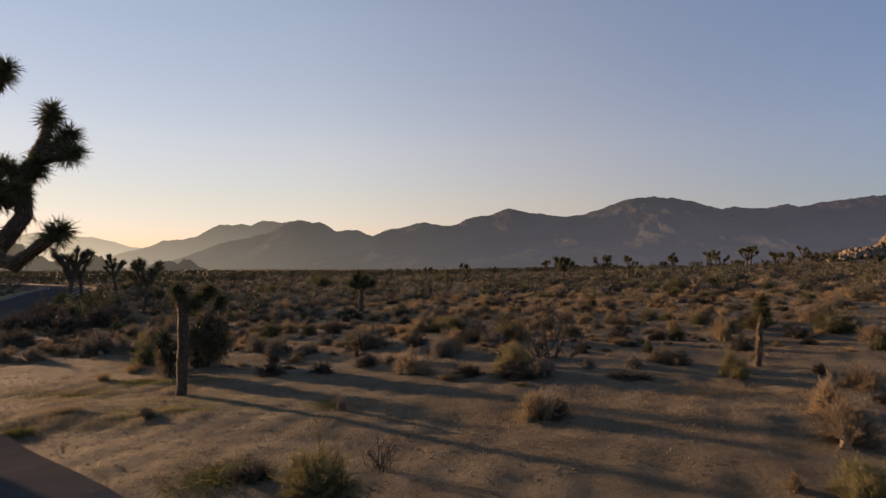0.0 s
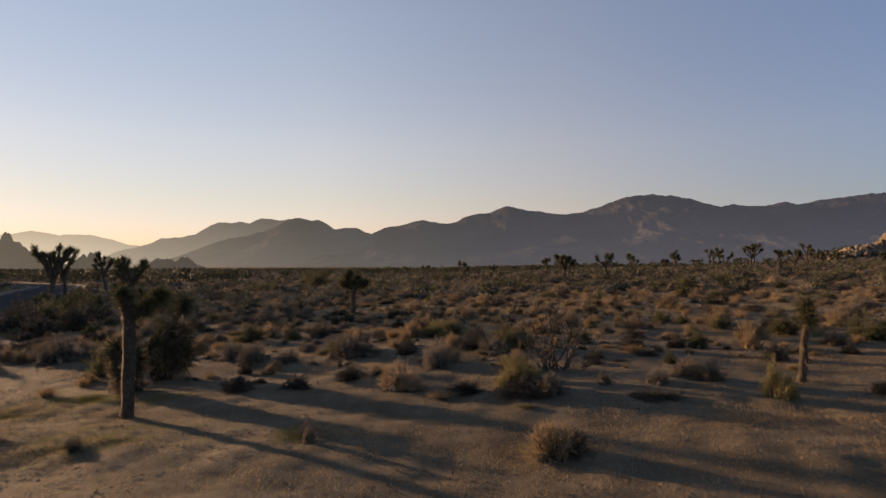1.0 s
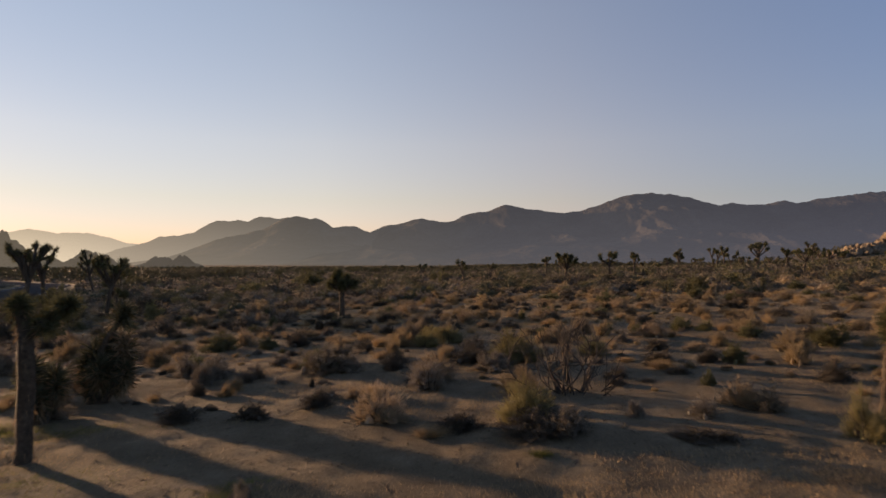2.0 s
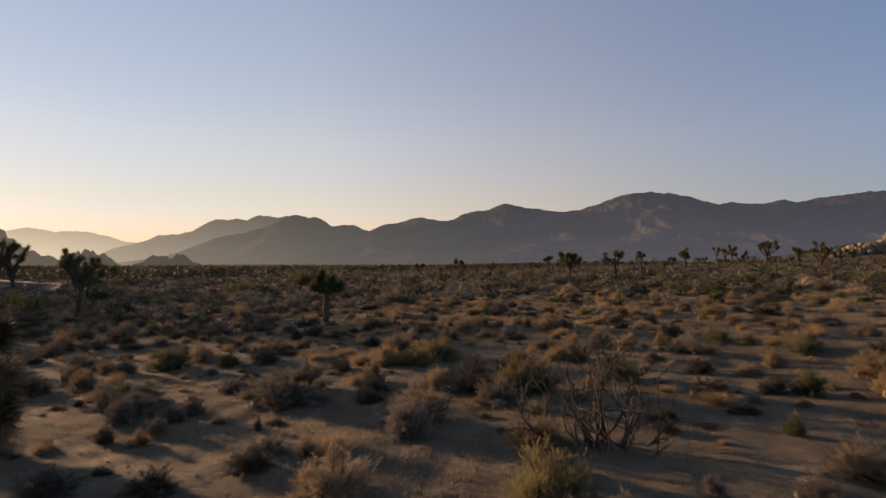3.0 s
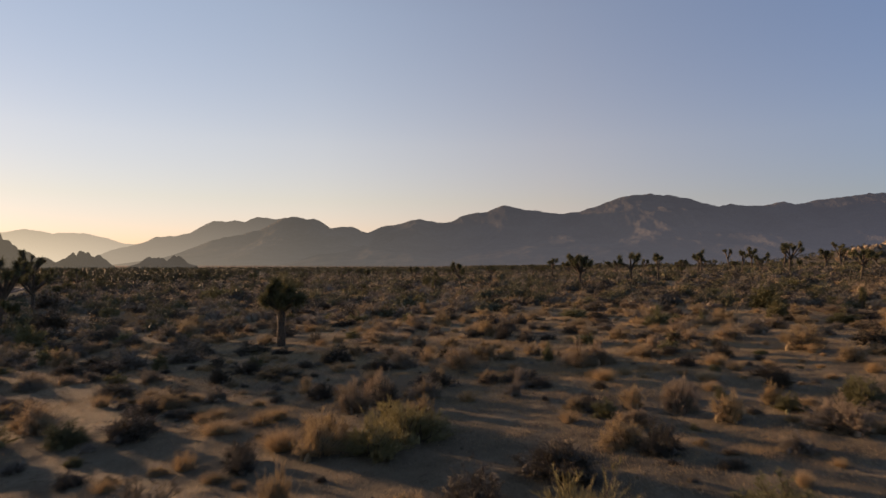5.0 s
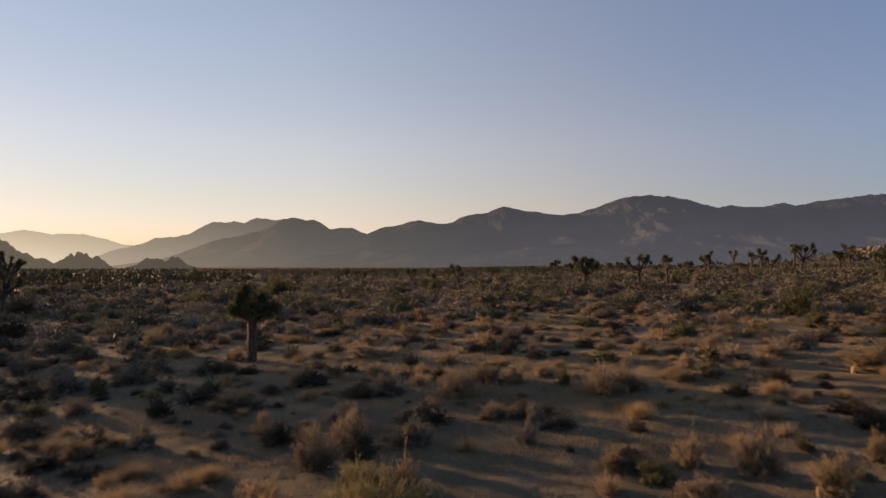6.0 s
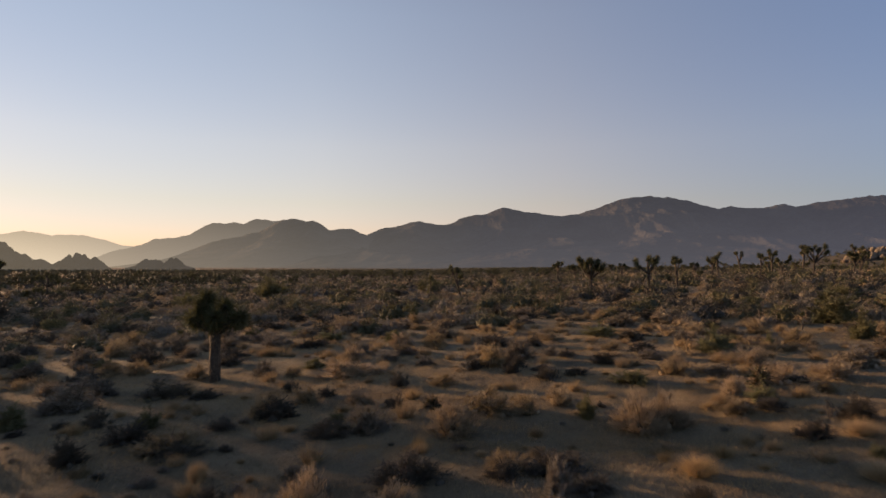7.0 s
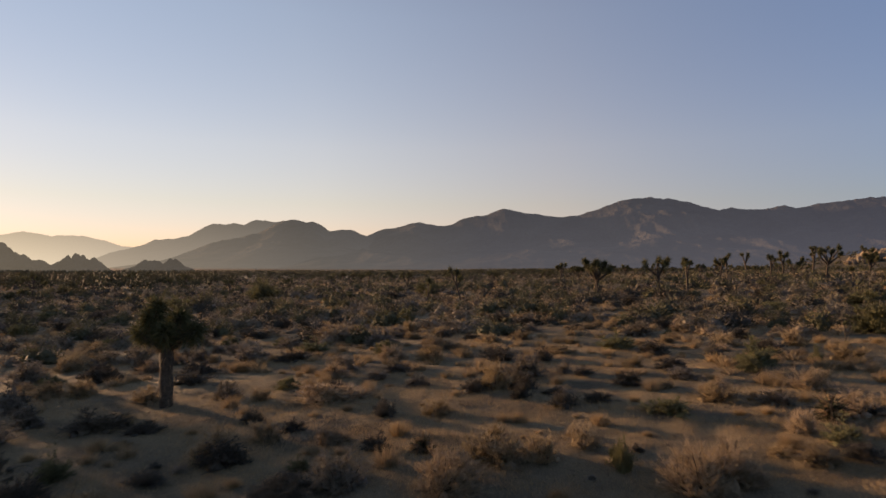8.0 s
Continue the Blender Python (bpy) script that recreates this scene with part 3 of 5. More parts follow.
SHRUB_WORDS = {
    "grey": ("shrub", "grey-brown dry twiggy desert shrub on sand", "shrub", "desert shrubs"),
    "dark": ("blackbrush", "dark brown low shrub with bare tangled twigs", "shrub", "desert shrubs"),
    "pink": ("buckwheat_bush", "pale pinkish dry bush with fine feathery twigs", "shrub", "desert shrubs"),
    "olive": ("bush", "olive-green leafy desert bush lit from behind", "bush", "green bushes"),
    "tan": ("grass_tuft", "golden dry bunch grass standing on sand", "grass", "dry grass tufts"),
    "gold": ("dry_bush", "golden straw-coloured dry bush catching low sunlight", "shrub", "desert shrubs"),
    "sage": ("rabbitbrush", "tall feathery yellow-green bush with upright twigs", "bush", "green bushes"),
    "weed": ("weed_patch", "low green weeds spread over the sand", "weed", "weeds"),
}
PLANTED = []
place_rng = np.random.default_rng(5)


def shrub(kind, x, y, wide, high):
    """One plant at its place; wide and high in metres."""
    crown, low = (SHRUBS if y < 36 else FAR_SHRUBS)[kind][place_rng.integers(6)]
    name, label, category, group = SHRUB_WORDS[kind]
    base = new(name)
    z = float(ground_height(x, y))
    base.matrix_world = pose(x, y, z - 0.01, 0, 0, place_rng.uniform(0, 360)) @ Matrix.Diagonal((wide, wide * place_rng.uniform(0.85, 1.1), high, 1))
    child("crown", crown, base, kind="stuff")
    child(low.name.split(".")[0], low, base, kind="stuff")
    tagged(base, label, category, group)
    PLANTED.append((x, y, wide * 0.5))


shrub("sage", 4.91, 7.29, 0.79, 0.66)
shrub("gold", 4.31, 7.58, 0.27, 0.28)
shrub("sage", -1.63, 7.88, 1.30, 0.82)
shrub("weed", -3.05, 8.45, 1.52, 0.35)
shrub("dark", -2.68, 8.52, 0.85, 0.37)
shrub("pink", 6.14, 9.36, 0.99, 0.84)
shrub("pink", 6.86, 11.07, 1.03, 0.96)
shrub("gold", 1.85, 11.31, 1.13, 0.66)
shrub("dark", 2.15, 11.47, 0.71, 0.50)
shrub("dark", 8.32, 11.72, 0.42, 0.29)
shrub("weed", -8.20, 11.80, 0.73, 0.46)
shrub("dark", -6.01, 12.42, 0.38, 0.22)
shrub("grey", -2.11, 12.42, 0.28, 0.43)
shrub("dark", -6.19, 12.75, 0.43, 0.24)
shrub("grey", -2.20, 12.87, 0.38, 0.32)
shrub("weed", -2.22, 12.97, 1.16, 0.10)
shrub("pink", 8.86, 13.02, 1.21, 0.66)
shrub("tan", -8.17, 13.33, 0.83, 0.20)
shrub("weed", 1.77, 14.10, 0.38, 0.13)
shrub("sage", 6.80, 14.50, 0.77, 0.91)
shrub("dark", 8.89, 14.53, 0.60, 0.36)
shrub("dark", 4.53, 14.89, 1.29, 0.34)
shrub("dark", 1.89, 15.35, 1.85, 0.47)
shrub("tan", 0.11, 15.49, 0.68, 0.25)
shrub("weed", -9.43, 15.61, 1.28, 0.16)
shrub("dark", 0.66, 15.85, 1.04, 0.41)
shrub("grey", 4.99, 15.95, 0.77, 0.46)
shrub("sage", 1.76, 16.16, 1.22, 0.97)
shrub("grey", 3.83, 16.18, 0.46, 0.44)
shrub("grey", 6.32, 16.23, 0.95, 0.53)
shrub("pink", 5.96, 16.66, 0.88, 0.65)
shrub("pink", -0.92, 16.75, 1.46, 0.85)
shrub("weed", -8.26, 16.87, 0.83, 0.20)
shrub("dark", -4.80, 17.07, 1.09, 0.54)
shrub("dark", -3.49, 17.13, 1.01, 0.44)
shrub("olive", 12.51, 17.57, 0.64, 0.58)
shrub("dark", -2.18, 17.78, 0.91, 0.45)
shrub("grey", -7.95, 17.93, 1.04, 1.08)
shrub("sage", 2.41, 18.29, 0.58, 0.25)
shrub("grey", -8.54, 18.50, 0.57, 0.84)
shrub("gold", 1.99, 18.50, 1.08, 0.67)
shrub("olive", 6.19, 18.55, 0.40, 0.45)
shrub("tan", -1.23, 18.67, 0.73, 0.43)
shrub("pink", -1.63, 18.68, 0.49, 0.37)
shrub("grey", -2.29, 18.75, 0.95, 0.40)
shrub("dark", 9.10, 18.85, 0.98, 0.66)
shrub("grey", -8.06, 18.88, 0.32, 0.79)
shrub("dark", 4.35, 19.10, 0.64, 0.21)
shrub("gold", 13.46, 19.14, 1.05, 0.68)
shrub("dark", 5.12, 19.17, 0.52, 0.11)
shrub("grey", 0.09, 19.40, 1.26, 0.86)
shrub("gold", -9.78, 19.49, 0.67, 0.33)
shrub("gold", -4.74, 19.50, 0.49, 0.37)
shrub("dark", 11.65, 19.61, 0.75, 0.49)
shrub("dark", -5.50, 19.84, 0.49, 0.39)
shrub("dark", 4.50, 19.87, 0.77, 0.39)
shrub("dark", 6.10, 19.97, 0.74, 0.27)
shrub("dark", -2.84, 20.11, 0.22, 0.32)
shrub("gold", -4.78, 20.15, 0.53, 0.39)
shrub("dark", -0.33, 20.19, 0.68, 0.32)
shrub("pink", 0.08, 20.34, 1.38, 0.79)
shrub("dark", -2.73, 20.69, 0.56, 0.13)
shrub("tan", 5.97, 20.73, 0.83, 0.35)
shrub("olive", -10.07, 20.85, 1.46, 1.24)
shrub("grey", -4.71, 20.96, 0.72, 0.43)
shrub("dark", 12.21, 21.02, 1.09, 0.64)
shrub("grey", -5.80, 21.10, 0.76, 0.75)
shrub("grey", -9.28, 21.14, 1.36, 0.91)
shrub("gold", 9.65, 21.16, 0.88, 0.76)
shrub("dark", 6.13, 21.38, 1.12, 0.62)
shrub("olive", 8.04, 21.42, 0.94, 0.74)
shrub("tan", 1.37, 21.56, 0.38, 0.21)
shrub("dark", 7.61, 21.61, 0.81, 0.48)
shrub("olive", 13.99, 21.66, 1.57, 1.03)
shrub("grey", -4.66, 21.68, 0.62, 0.48)
shrub("grey", -5.79, 21.71, 0.88, 0.77)
shrub("grey", -2.85, 21.96, 2.04, 0.94)
shrub("dark", -1.08, 22.03, 0.99, 0.51)
shrub("tan", 5.48, 22.16, 0.73, 0.18)
shrub("dark", 6.30, 22.35, 0.52, 0.29)
shrub("grey", -6.97, 22.35, 1.04, 0.79)
shrub("sage", 2.39, 22.49, 1.81, 1.09)
shrub("grey", -6.21, 22.66, 1.57, 0.68)
shrub("olive", -3.43, 22.68, 0.79, 0.68)
shrub("gold", 10.48, 22.68, 1.29, 0.81)
shrub("tan", 3.94, 22.71, 0.29, 0.48)
shrub("dark", 5.61, 22.77, 0.61, 0.19)
shrub("tan", 0.39, 22.89, 0.34, 0.79)
shrub("dark", 1.27, 22.95, 1.64, 0.57)
shrub("grey", -15.41, 23.02, 1.43, 0.68)
shrub("olive", -6.89, 23.04, 0.98, 0.77)
shrub("olive", 14.19, 23.04, 0.71, 0.81)
shrub("olive", -3.41, 23.27, 0.98, 0.69)
shrub("dark", -1.12, 23.30, 1.16, 0.39)
shrub("olive", 4.87, 23.59, 1.27, 0.66)
shrub("grey", -2.76, 23.67, 1.45, 0.91)
shrub("grey", -4.66, 23.72, 0.83, 0.50)
shrub("grey", -13.94, 23.79, 0.94, 0.93)
shrub("pink", 8.11, 23.79, 1.11, 0.39)
shrub("dark", 1.33, 23.87, 1.32, 0.88)
shrub("gold", 0.41, 23.90, 0.78, 0.46)
shrub("dark", 6.97, 24.07, 0.85, 0.53)
shrub("gold", -1.15, 24.23, 0.61, 0.83)
shrub("dark", -4.58, 24.39, 0.42, 0.36)
shrub("tan", 5.80, 24.63, 0.30, 0.32)
shrub("dark", -10.34, 24.72, 1.53, 0.86)
shrub("gold", -15.38, 24.85, 0.91, 0.58)
shrub("gold", 9.33, 24.90, 0.73, 0.60)
shrub("gold", 15.19, 25.34, 1.13, 0.89)
shrub("dark", 5.23, 25.41, 0.58, 0.25)
shrub("dark", 2.71, 25.42, 1.42, 0.65)
shrub("tan", -2.49, 25.72, 0.50, 0.22)
shrub("dark", -4.76, 25.75, 0.75, 0.30)
shrub("grey", -9.87, 26.00, 0.94, 0.71)
shrub("grey", 6.54, 26.09, 0.68, 0.47)
shrub("dark", -2.20, 26.14, 0.64, 0.49)
shrub("olive", 11.05, 26.33, 1.09, 0.59)
shrub("dark", 4.44, 26.33, 0.93, 0.66)
shrub("sage", -0.19, 26.66, 1.18, 0.74)
shrub("gold", -1.09, 26.67, 0.90, 0.83)
shrub("dark", -16.52, 26.68, 0.83, 0.65)
shrub("dark", -2.39, 26.75, 0.78, 0.51)
shrub("grey", -15.25, 26.79, 2.41, 0.90)
shrub("gold", 3.98, 26.80, 1.01, 0.58)
shrub("tan", 8.49, 26.83, 0.44, 0.37)
shrub("gold", 11.37, 27.03, 1.44, 0.81)
shrub("pink", 7.93, 27.08, 1.19, 0.79)
shrub("gold", -13.06, 27.16, 1.10, 1.02)
shrub("grey", -8.95, 27.24, 0.94, 0.65)
shrub("tan", -1.88, 27.28, 0.85, 0.52)
shrub("sage", 0.43, 27.31, 1.44, 0.77)
shrub("gold", -1.02, 27.31, 1.07, 0.78)
shrub("pink", 4.47, 27.76, 0.99, 0.46)
shrub("olive", -7.82, 27.78, 1.70, 0.89)
shrub("gold", 6.38, 28.01, 0.79, 0.66)
shrub("olive", -6.20, 28.03, 0.93, 0.65)
shrub("gold", 0.50, 28.17, 0.73, 0.85)
shrub("dark", -5.12, 28.35, 1.06, 0.73)
shrub("sage", -0.05, 28.37, 0.99, 0.76)
shrub("olive", 10.41, 28.38, 0.89, 0.52)
shrub("grey", -13.41, 28.46, 1.47, 1.07)
shrub("gold", -1.41, 28.48, 0.82, 0.50)
shrub("olive", 7.89, 28.57, 0.75, 0.44)
shrub("tan", -3.43, 28.59, 1.01, 0.34)
shrub("olive", 4.24, 28.71, 0.74, 0.48)
shrub("pink", 5.80, 28.75, 0.90, 0.96)
shrub("dark", -5.08, 28.93, 0.77, 0.45)
shrub("grey", -11.19, 28.96, 1.51, 0.87)
shrub("pink", -7.42, 29.01, 1.19, 0.87)
shrub("gold", 3.67, 29.21, 0.70, 0.37)
shrub("grey", 14.94, 29.22, 1.31, 0.66)
shrub("gold", 7.90, 29.25, 0.44, 0.59)
shrub("dark", 4.22, 29.25, 0.91, 0.38)
shrub("olive", 9.77, 29.33, 1.10, 0.76)
shrub("gold", 4.94, 29.33, 0.51, 0.67)
shrub("tan", -2.57, 29.55, 0.64, 0.31)
shrub("tan", -3.90, 29.73, 0.63, 0.31)
shrub("pink", -0.92, 29.81, 0.87, 0.91)
shrub("dark", 4.21, 29.82, 0.54, 0.28)
shrub("dark", 12.54, 29.85, 1.35, 0.55)
shrub("olive", 7.12, 29.95, 0.44, 0.32)
shrub("dark", -4.77, 29.98, 1.07, 0.29)
shrub("dark", 3.28, 30.08, 0.21, 0.16)
shrub("tan", -4.16, 30.20, 1.00, 0.19)
shrub("grey", -11.91, 30.32, 1.31, 0.69)
shrub("dark", -21.18, 30.35, 2.58, 1.18)
shrub("dark", -5.82, 30.46, 1.12, 0.49)
shrub("dark", -0.26, 30.47, 0.90, 0.77)
shrub("grey", 2.68, 30.75, 0.48, 0.45)
shrub("dark", 8.97, 30.80, 0.82, 0.52)
shrub("gold", -5.40, 30.96, 0.91, 0.51)
shrub("grey", 0.59, 31.14, 0.96, 0.59)
shrub("pink", -0.55, 31.41, 0.84, 0.89)
shrub("grey", -4.54, 31.49, 0.81, 0.62)
shrub("dark", -1.96, 31.55, 0.87, 0.49)
shrub("dark", -5.64, 31.59, 1.00, 0.59)
shrub("tan", -5.15, 31.67, 0.51, 0.27)
shrub("tan", 0.70, 31.75, 0.56, 0.35)
shrub("dark", -16.15, 31.77, 0.99, 0.62)
shrub("tan", 7.66, 31.84, 0.69, 0.35)
shrub("grey", 2.99, 31.87, 0.57, 0.77)
shrub("dark", 3.45, 31.90, 0.85, 0.38)
shrub("dark", 9.37, 31.91, 1.16, 0.43)
shrub("tan", 5.15, 32.20, 0.69, 0.40)
shrub("grey", -0.77, 32.24, 0.78, 0.64)
shrub("dark", 0.81, 32.59, 1.46, 0.75)
shrub("dark", 2.29, 32.65, 0.70, 0.30)
shrub("dark", 3.15, 32.73, 1.36, 0.53)
shrub("tan", -2.66, 32.84, 0.30, 0.49)
shrub("gold", 2.33, 32.95, 0.95, 0.40)
shrub("dark", -7.71, 32.99, 1.39, 0.61)
shrub("tan", -2.67, 33.02, 0.28, 0.40)
shrub("tan", 10.00, 33.19, 0.45, 0.30)
shrub("dark", -5.44, 33.88, 0.86, 0.67)
shrub("tan", 8.83, 33.90, 0.67, 0.43)
shrub("dark", 8.07, 34.01, 0.83, 0.42)
shrub("grey", -7.56, 34.31, 0.85, 0.60)
shrub("dark", -3.71, 34.48, 1.39, 0.44)
shrub("olive", -8.75, 34.70, 0.88, 0.43)
shrub("gold", -3.95, 34.73, 1.72, 0.47)
shrub("pink", 5.16, 34.99, 1.26, 0.88)
shrub("dark", 9.48, 35.01, 0.90, 0.61)
shrub("pink", 5.79, 35.31, 1.13, 0.98)
shrub("pink", 1.42, 35.34, 1.38, 0.87)
shrub("dark", -5.09, 35.42, 1.29, 0.61)
shrub("dark", -1.04, 35.44, 1.28, 0.37)
shrub("grey", -0.17, 35.85, 1.30, 0.75)
shrub("gold", 7.55, 35.88, 0.84, 0.42)
shrub("olive", 4.39, 35.96, 0.45, 0.65)
shrub("dark", -3.32, 35.97, 0.84, 0.32)
shrub("dark", 8.32, 35.98, 0.95, 0.37)
shrub("dark", -22.33, 36.05, 2.94, 2.00)
shrub("olive", 4.41, 36.25, 0.44, 0.46)
shrub("olive", -5.03, 36.35, 0.82, 0.55)
shrub("gold", -0.22, 36.42, 0.40, 0.34)
shrub("gold", 7.28, 36.46, 0.59, 0.27)
shrub("dark", -13.93, 36.54, 1.49, 0.84)
shrub("gold", 2.32, 36.62, 1.61, 0.77)
shrub("gold", 3.21, 36.71, 0.91, 0.61)
shrub("dark", -10.22, 36.77, 1.62, 0.73)
shrub("tan", 7.61, 36.77, 0.47, 0.37)
shrub("dark", -6.40, 36.77, 0.81, 0.55)
shrub("olive", 8.53, 36.88, 1.04, 0.52)
shrub("olive", -8.41, 37.00, 0.75, 0.78)
shrub("dark", -2.45, 37.00, 1.04, 0.59)
shrub("gold", 4.04, 37.28, 0.72, 0.55)
shrub("gold", -2.76, 37.32, 0.99, 0.70)
shrub("gold", 10.40, 37.42, 0.63, 0.43)
shrub("tan", -1.02, 37.48, 0.44, 0.21)
shrub("pink", 8.32, 37.63, 0.75, 0.63)
shrub("dark", 0.23, 37.66, 0.80, 0.50)
shrub("grey", -9.98, 37.84, 1.73, 0.97)
shrub("gold", -4.88, 37.98, 0.42, 0.20)
shrub("gold", -4.89, 38.25, 0.37, 0.17)
shrub("dark", 10.39, 38.44, 0.58, 0.30)
shrub("gold", -2.08, 38.45, 0.73, 0.61)
shrub("pink", 10.00, 38.49, 1.07, 0.61)
shrub("dark", -11.59, 38.61, 1.11, 0.49)
shrub("grey", -8.05, 38.83, 2.08, 0.92)
shrub("dark", -1.77, 39.20, 0.71, 0.38)
shrub("dark", -27.41, 39.25, 2.93, 1.99)
shrub("dark", -4.95, 39.32, 0.92, 0.37)
shrub("olive", 6.47, 39.42, 1.28, 0.50)
shrub("dark", -2.87, 40.02, 0.61, 0.48)
shrub("dark", 0.11, 40.14, 0.83, 0.52)
shrub("dark", -25.68, 40.23, 2.67, 1.81)
shrub("grey", -8.32, 40.36, 1.14, 0.69)
shrub("gold", 7.92, 40.38, 1.11, 0.62)
shrub("grey", 13.26, 40.43, 1.59, 0.87)
shrub("dark", 5.31, 40.94, 0.96, 0.30)
shrub("pink", 8.25, 40.99, 0.97, 0.59)
shrub("pink", 10.73, 41.23, 1.06, 0.76)
shrub("dark", 3.53, 41.47, 0.80, 0.59)
shrub("grey", -13.98, 41.59, 1.12, 0.81)
shrub("dark", 4.49, 42.01, 0.86, 0.27)
shrub("grey", -9.72, 42.06, 1.10, 0.75)
shrub("gold", 7.39, 42.08, 0.74, 0.34)
shrub("pink", -1.52, 42.15, 2.03, 0.77)
shrub("dark", 2.37, 42.46, 1.05, 0.47)
shrub("dark", -10.01, 42.47, 1.34, 0.91)
shrub("gold", -3.40, 42.48, 0.71, 0.49)
shrub("gold", 2.91, 42.55, 1.06, 0.99)
shrub("gold", -6.50, 42.58, 1.15, 0.56)
shrub("grey", -4.38, 42.71, 0.90, 0.66)
shrub("dark", 3.64, 42.86, 1.08, 0.66)
shrub("olive", 10.43, 43.45, 0.94, 0.70)
shrub("gold", -8.83, 43.52, 0.78, 0.64)
shrub("gold", 13.19, 43.58, 0.97, 0.41)
shrub("dark", -14.10, 43.78, 0.92, 0.65)
shrub("dark", -12.73, 43.88, 1.23, 0.55)
shrub("gold", -23.78, 44.02, 1.92, 0.89)
shrub("gold", -9.00, 44.08, 0.78, 0.59)
shrub("dark", 5.70, 44.32, 0.80, 0.36)
shrub("olive", 11.08, 44.76, 1.49, 1.03)
shrub("grey", 5.22, 44.88, 0.63, 0.48)
shrub("olive", 13.19, 45.01, 0.63, 0.59)
shrub("dark", -6.30, 45.31, 1.73, 0.54)
shrub("gold", 7.55, 45.34, 0.84, 0.48)
shrub("olive", 17.35, 46.04, 1.37, 1.31)
shrub("olive", -19.15, 46.18, 1.77, 1.76)
shrub("grey", -1.94, 46.47, 1.32, 0.67)
shrub("olive", -25.82, 46.90, 2.43, 2.32)
shrub("grey", -12.73, 47.05, 2.00, 1.02)
shrub("grey", 10.86, 47.11, 0.92, 0.64)
shrub("dark", -7.14, 47.22, 1.81, 0.69)
shrub("tan", -5.50, 47.29, 1.10, 0.52)
shrub("dark", 5.09, 47.51, 1.00, 0.65)
shrub("gold", 1.12, 48.24, 1.31, 0.77)
shrub("dark", -31.49, 48.28, 3.01, 2.73)
shrub("dark", -10.91, 48.29, 1.20, 0.54)
shrub("dark", -9.43, 48.55, 1.24, 0.55)
shrub("gold", 5.87, 48.67, 1.24, 0.48)
shrub("pink", -0.42, 48.71, 1.46, 0.74)
shrub("dark", -4.09, 49.18, 1.49, 0.65)
shrub("olive", 8.12, 49.66, 1.94, 0.73)
shrub("olive", -27.80, 49.75, 4.29, 2.97)
shrub("gold", -13.09, 50.32, 1.43, 0.72)
shrub("olive", -0.87, 50.33, 1.31, 0.72)
shrub("gold", 10.59, 50.61, 0.90, 0.53)
shrub("dark", 13.96, 51.65, 1.33, 0.65)
shrub("olive", -3.79, 51.78, 1.79, 0.59)
shrub("olive", 19.88, 51.82, 2.61, 1.78)
shrub("gold", 3.69, 52.56, 1.46, 0.52)
shrub("dark", -35.21, 54.37, 1.69, 1.41)
shrub("dark", 7.91, 54.82, 1.26, 0.88)
shrub("dark", 12.37, 56.09, 1.56, 0.79)
shrub("dark", 18.11, 56.09, 1.57, 0.77)
shrub("dark", -24.34, 56.76, 2.97, 2.02)
shrub("dark", -20.09, 56.91, 1.28, 0.78)
shrub("dark", -17.80, 57.16, 2.19, 0.91)
shrub("dark", -8.22, 57.43, 1.89, 0.82)
shrub("grey", 2.08, 57.69, 2.04, 0.89)
shrub("dark", -10.72, 58.94, 1.53, 0.83)
shrub("dark", -16.84, 59.32, 1.72, 0.80)
shrub("dark", 6.38, 59.83, 2.53, 0.55)
shrub("grey", 24.62, 60.94, 1.43, 0.76)
shrub("dark", -17.96, 61.03, 1.85, 0.88)
shrub("grey", 17.88, 61.15, 1.96, 0.91)
shrub("dark", -6.55, 61.63, 1.38, 0.94)
shrub("dark", 5.09, 61.99, 2.42, 0.93)
shrub("dark", -7.82, 62.51, 1.41, 0.96)
shrub("olive", 22.42, 63.84, 1.96, 0.91)
shrub("dark", 25.67, 64.94, 1.83, 1.01)
shrub("olive", -0.83, 65.03, 1.65, 1.32)
shrub("olive", 29.15, 65.49, 3.51, 1.49)
shrub("dark", 23.69, 65.61, 1.03, 0.62)
shrub("olive", -25.61, 65.91, 1.88, 1.34)
shrub("dark", -25.54, 69.25, 2.14, 1.03)
shrub("grey", -12.50, 70.35, 2.10, 1.35)
shrub("dark", 15.66, 71.46, 1.42, 1.14)
shrub("dark", 21.15, 73.47, 1.48, 0.64)
shrub("dark", 16.27, 73.54, 1.84, 1.24)
shrub("dark", 27.80, 75.57, 2.07, 1.45)
shrub("dark", -37.28, 75.60, 5.19, 2.63)
shrub("dark", 6.84, 77.41, 1.17, 0.80)
shrub("dark", 20.53, 78.08, 1.90, 1.36)
shrub("dark", -27.46, 78.32, 2.97, 1.04)
shrub("olive", -32.30, 78.58, 2.17, 1.18)
shrub("dark", -28.53, 81.94, 2.05, 1.10)
shrub("olive", 18.96, 84.10, 2.11, 1.21)
shrub("dark", 34.37, 85.30, 1.24, 1.57)
shrub("olive", -24.16, 85.65, 3.91, 2.00)
shrub("dark", 21.76, 85.91, 1.94, 1.32)
shrub("dark", -3.58, 92.82, 2.21, 1.03)
shrub("olive", -27.88, 94.43, 4.60, 1.72)
shrub("olive", 0.48, 96.57, 1.83, 1.62)
shrub("olive", -9.78, 97.57, 4.08, 1.45)
shrub("olive", -20.09, 100.92, 5.09, 2.97)
shrub("olive", -0.08, 103.85, 3.66, 2.53)
shrub("olive", -24.26, 114.51, 5.04, 3.09)
shrub("olive", -58.93, 114.97, 3.68, 2.30)
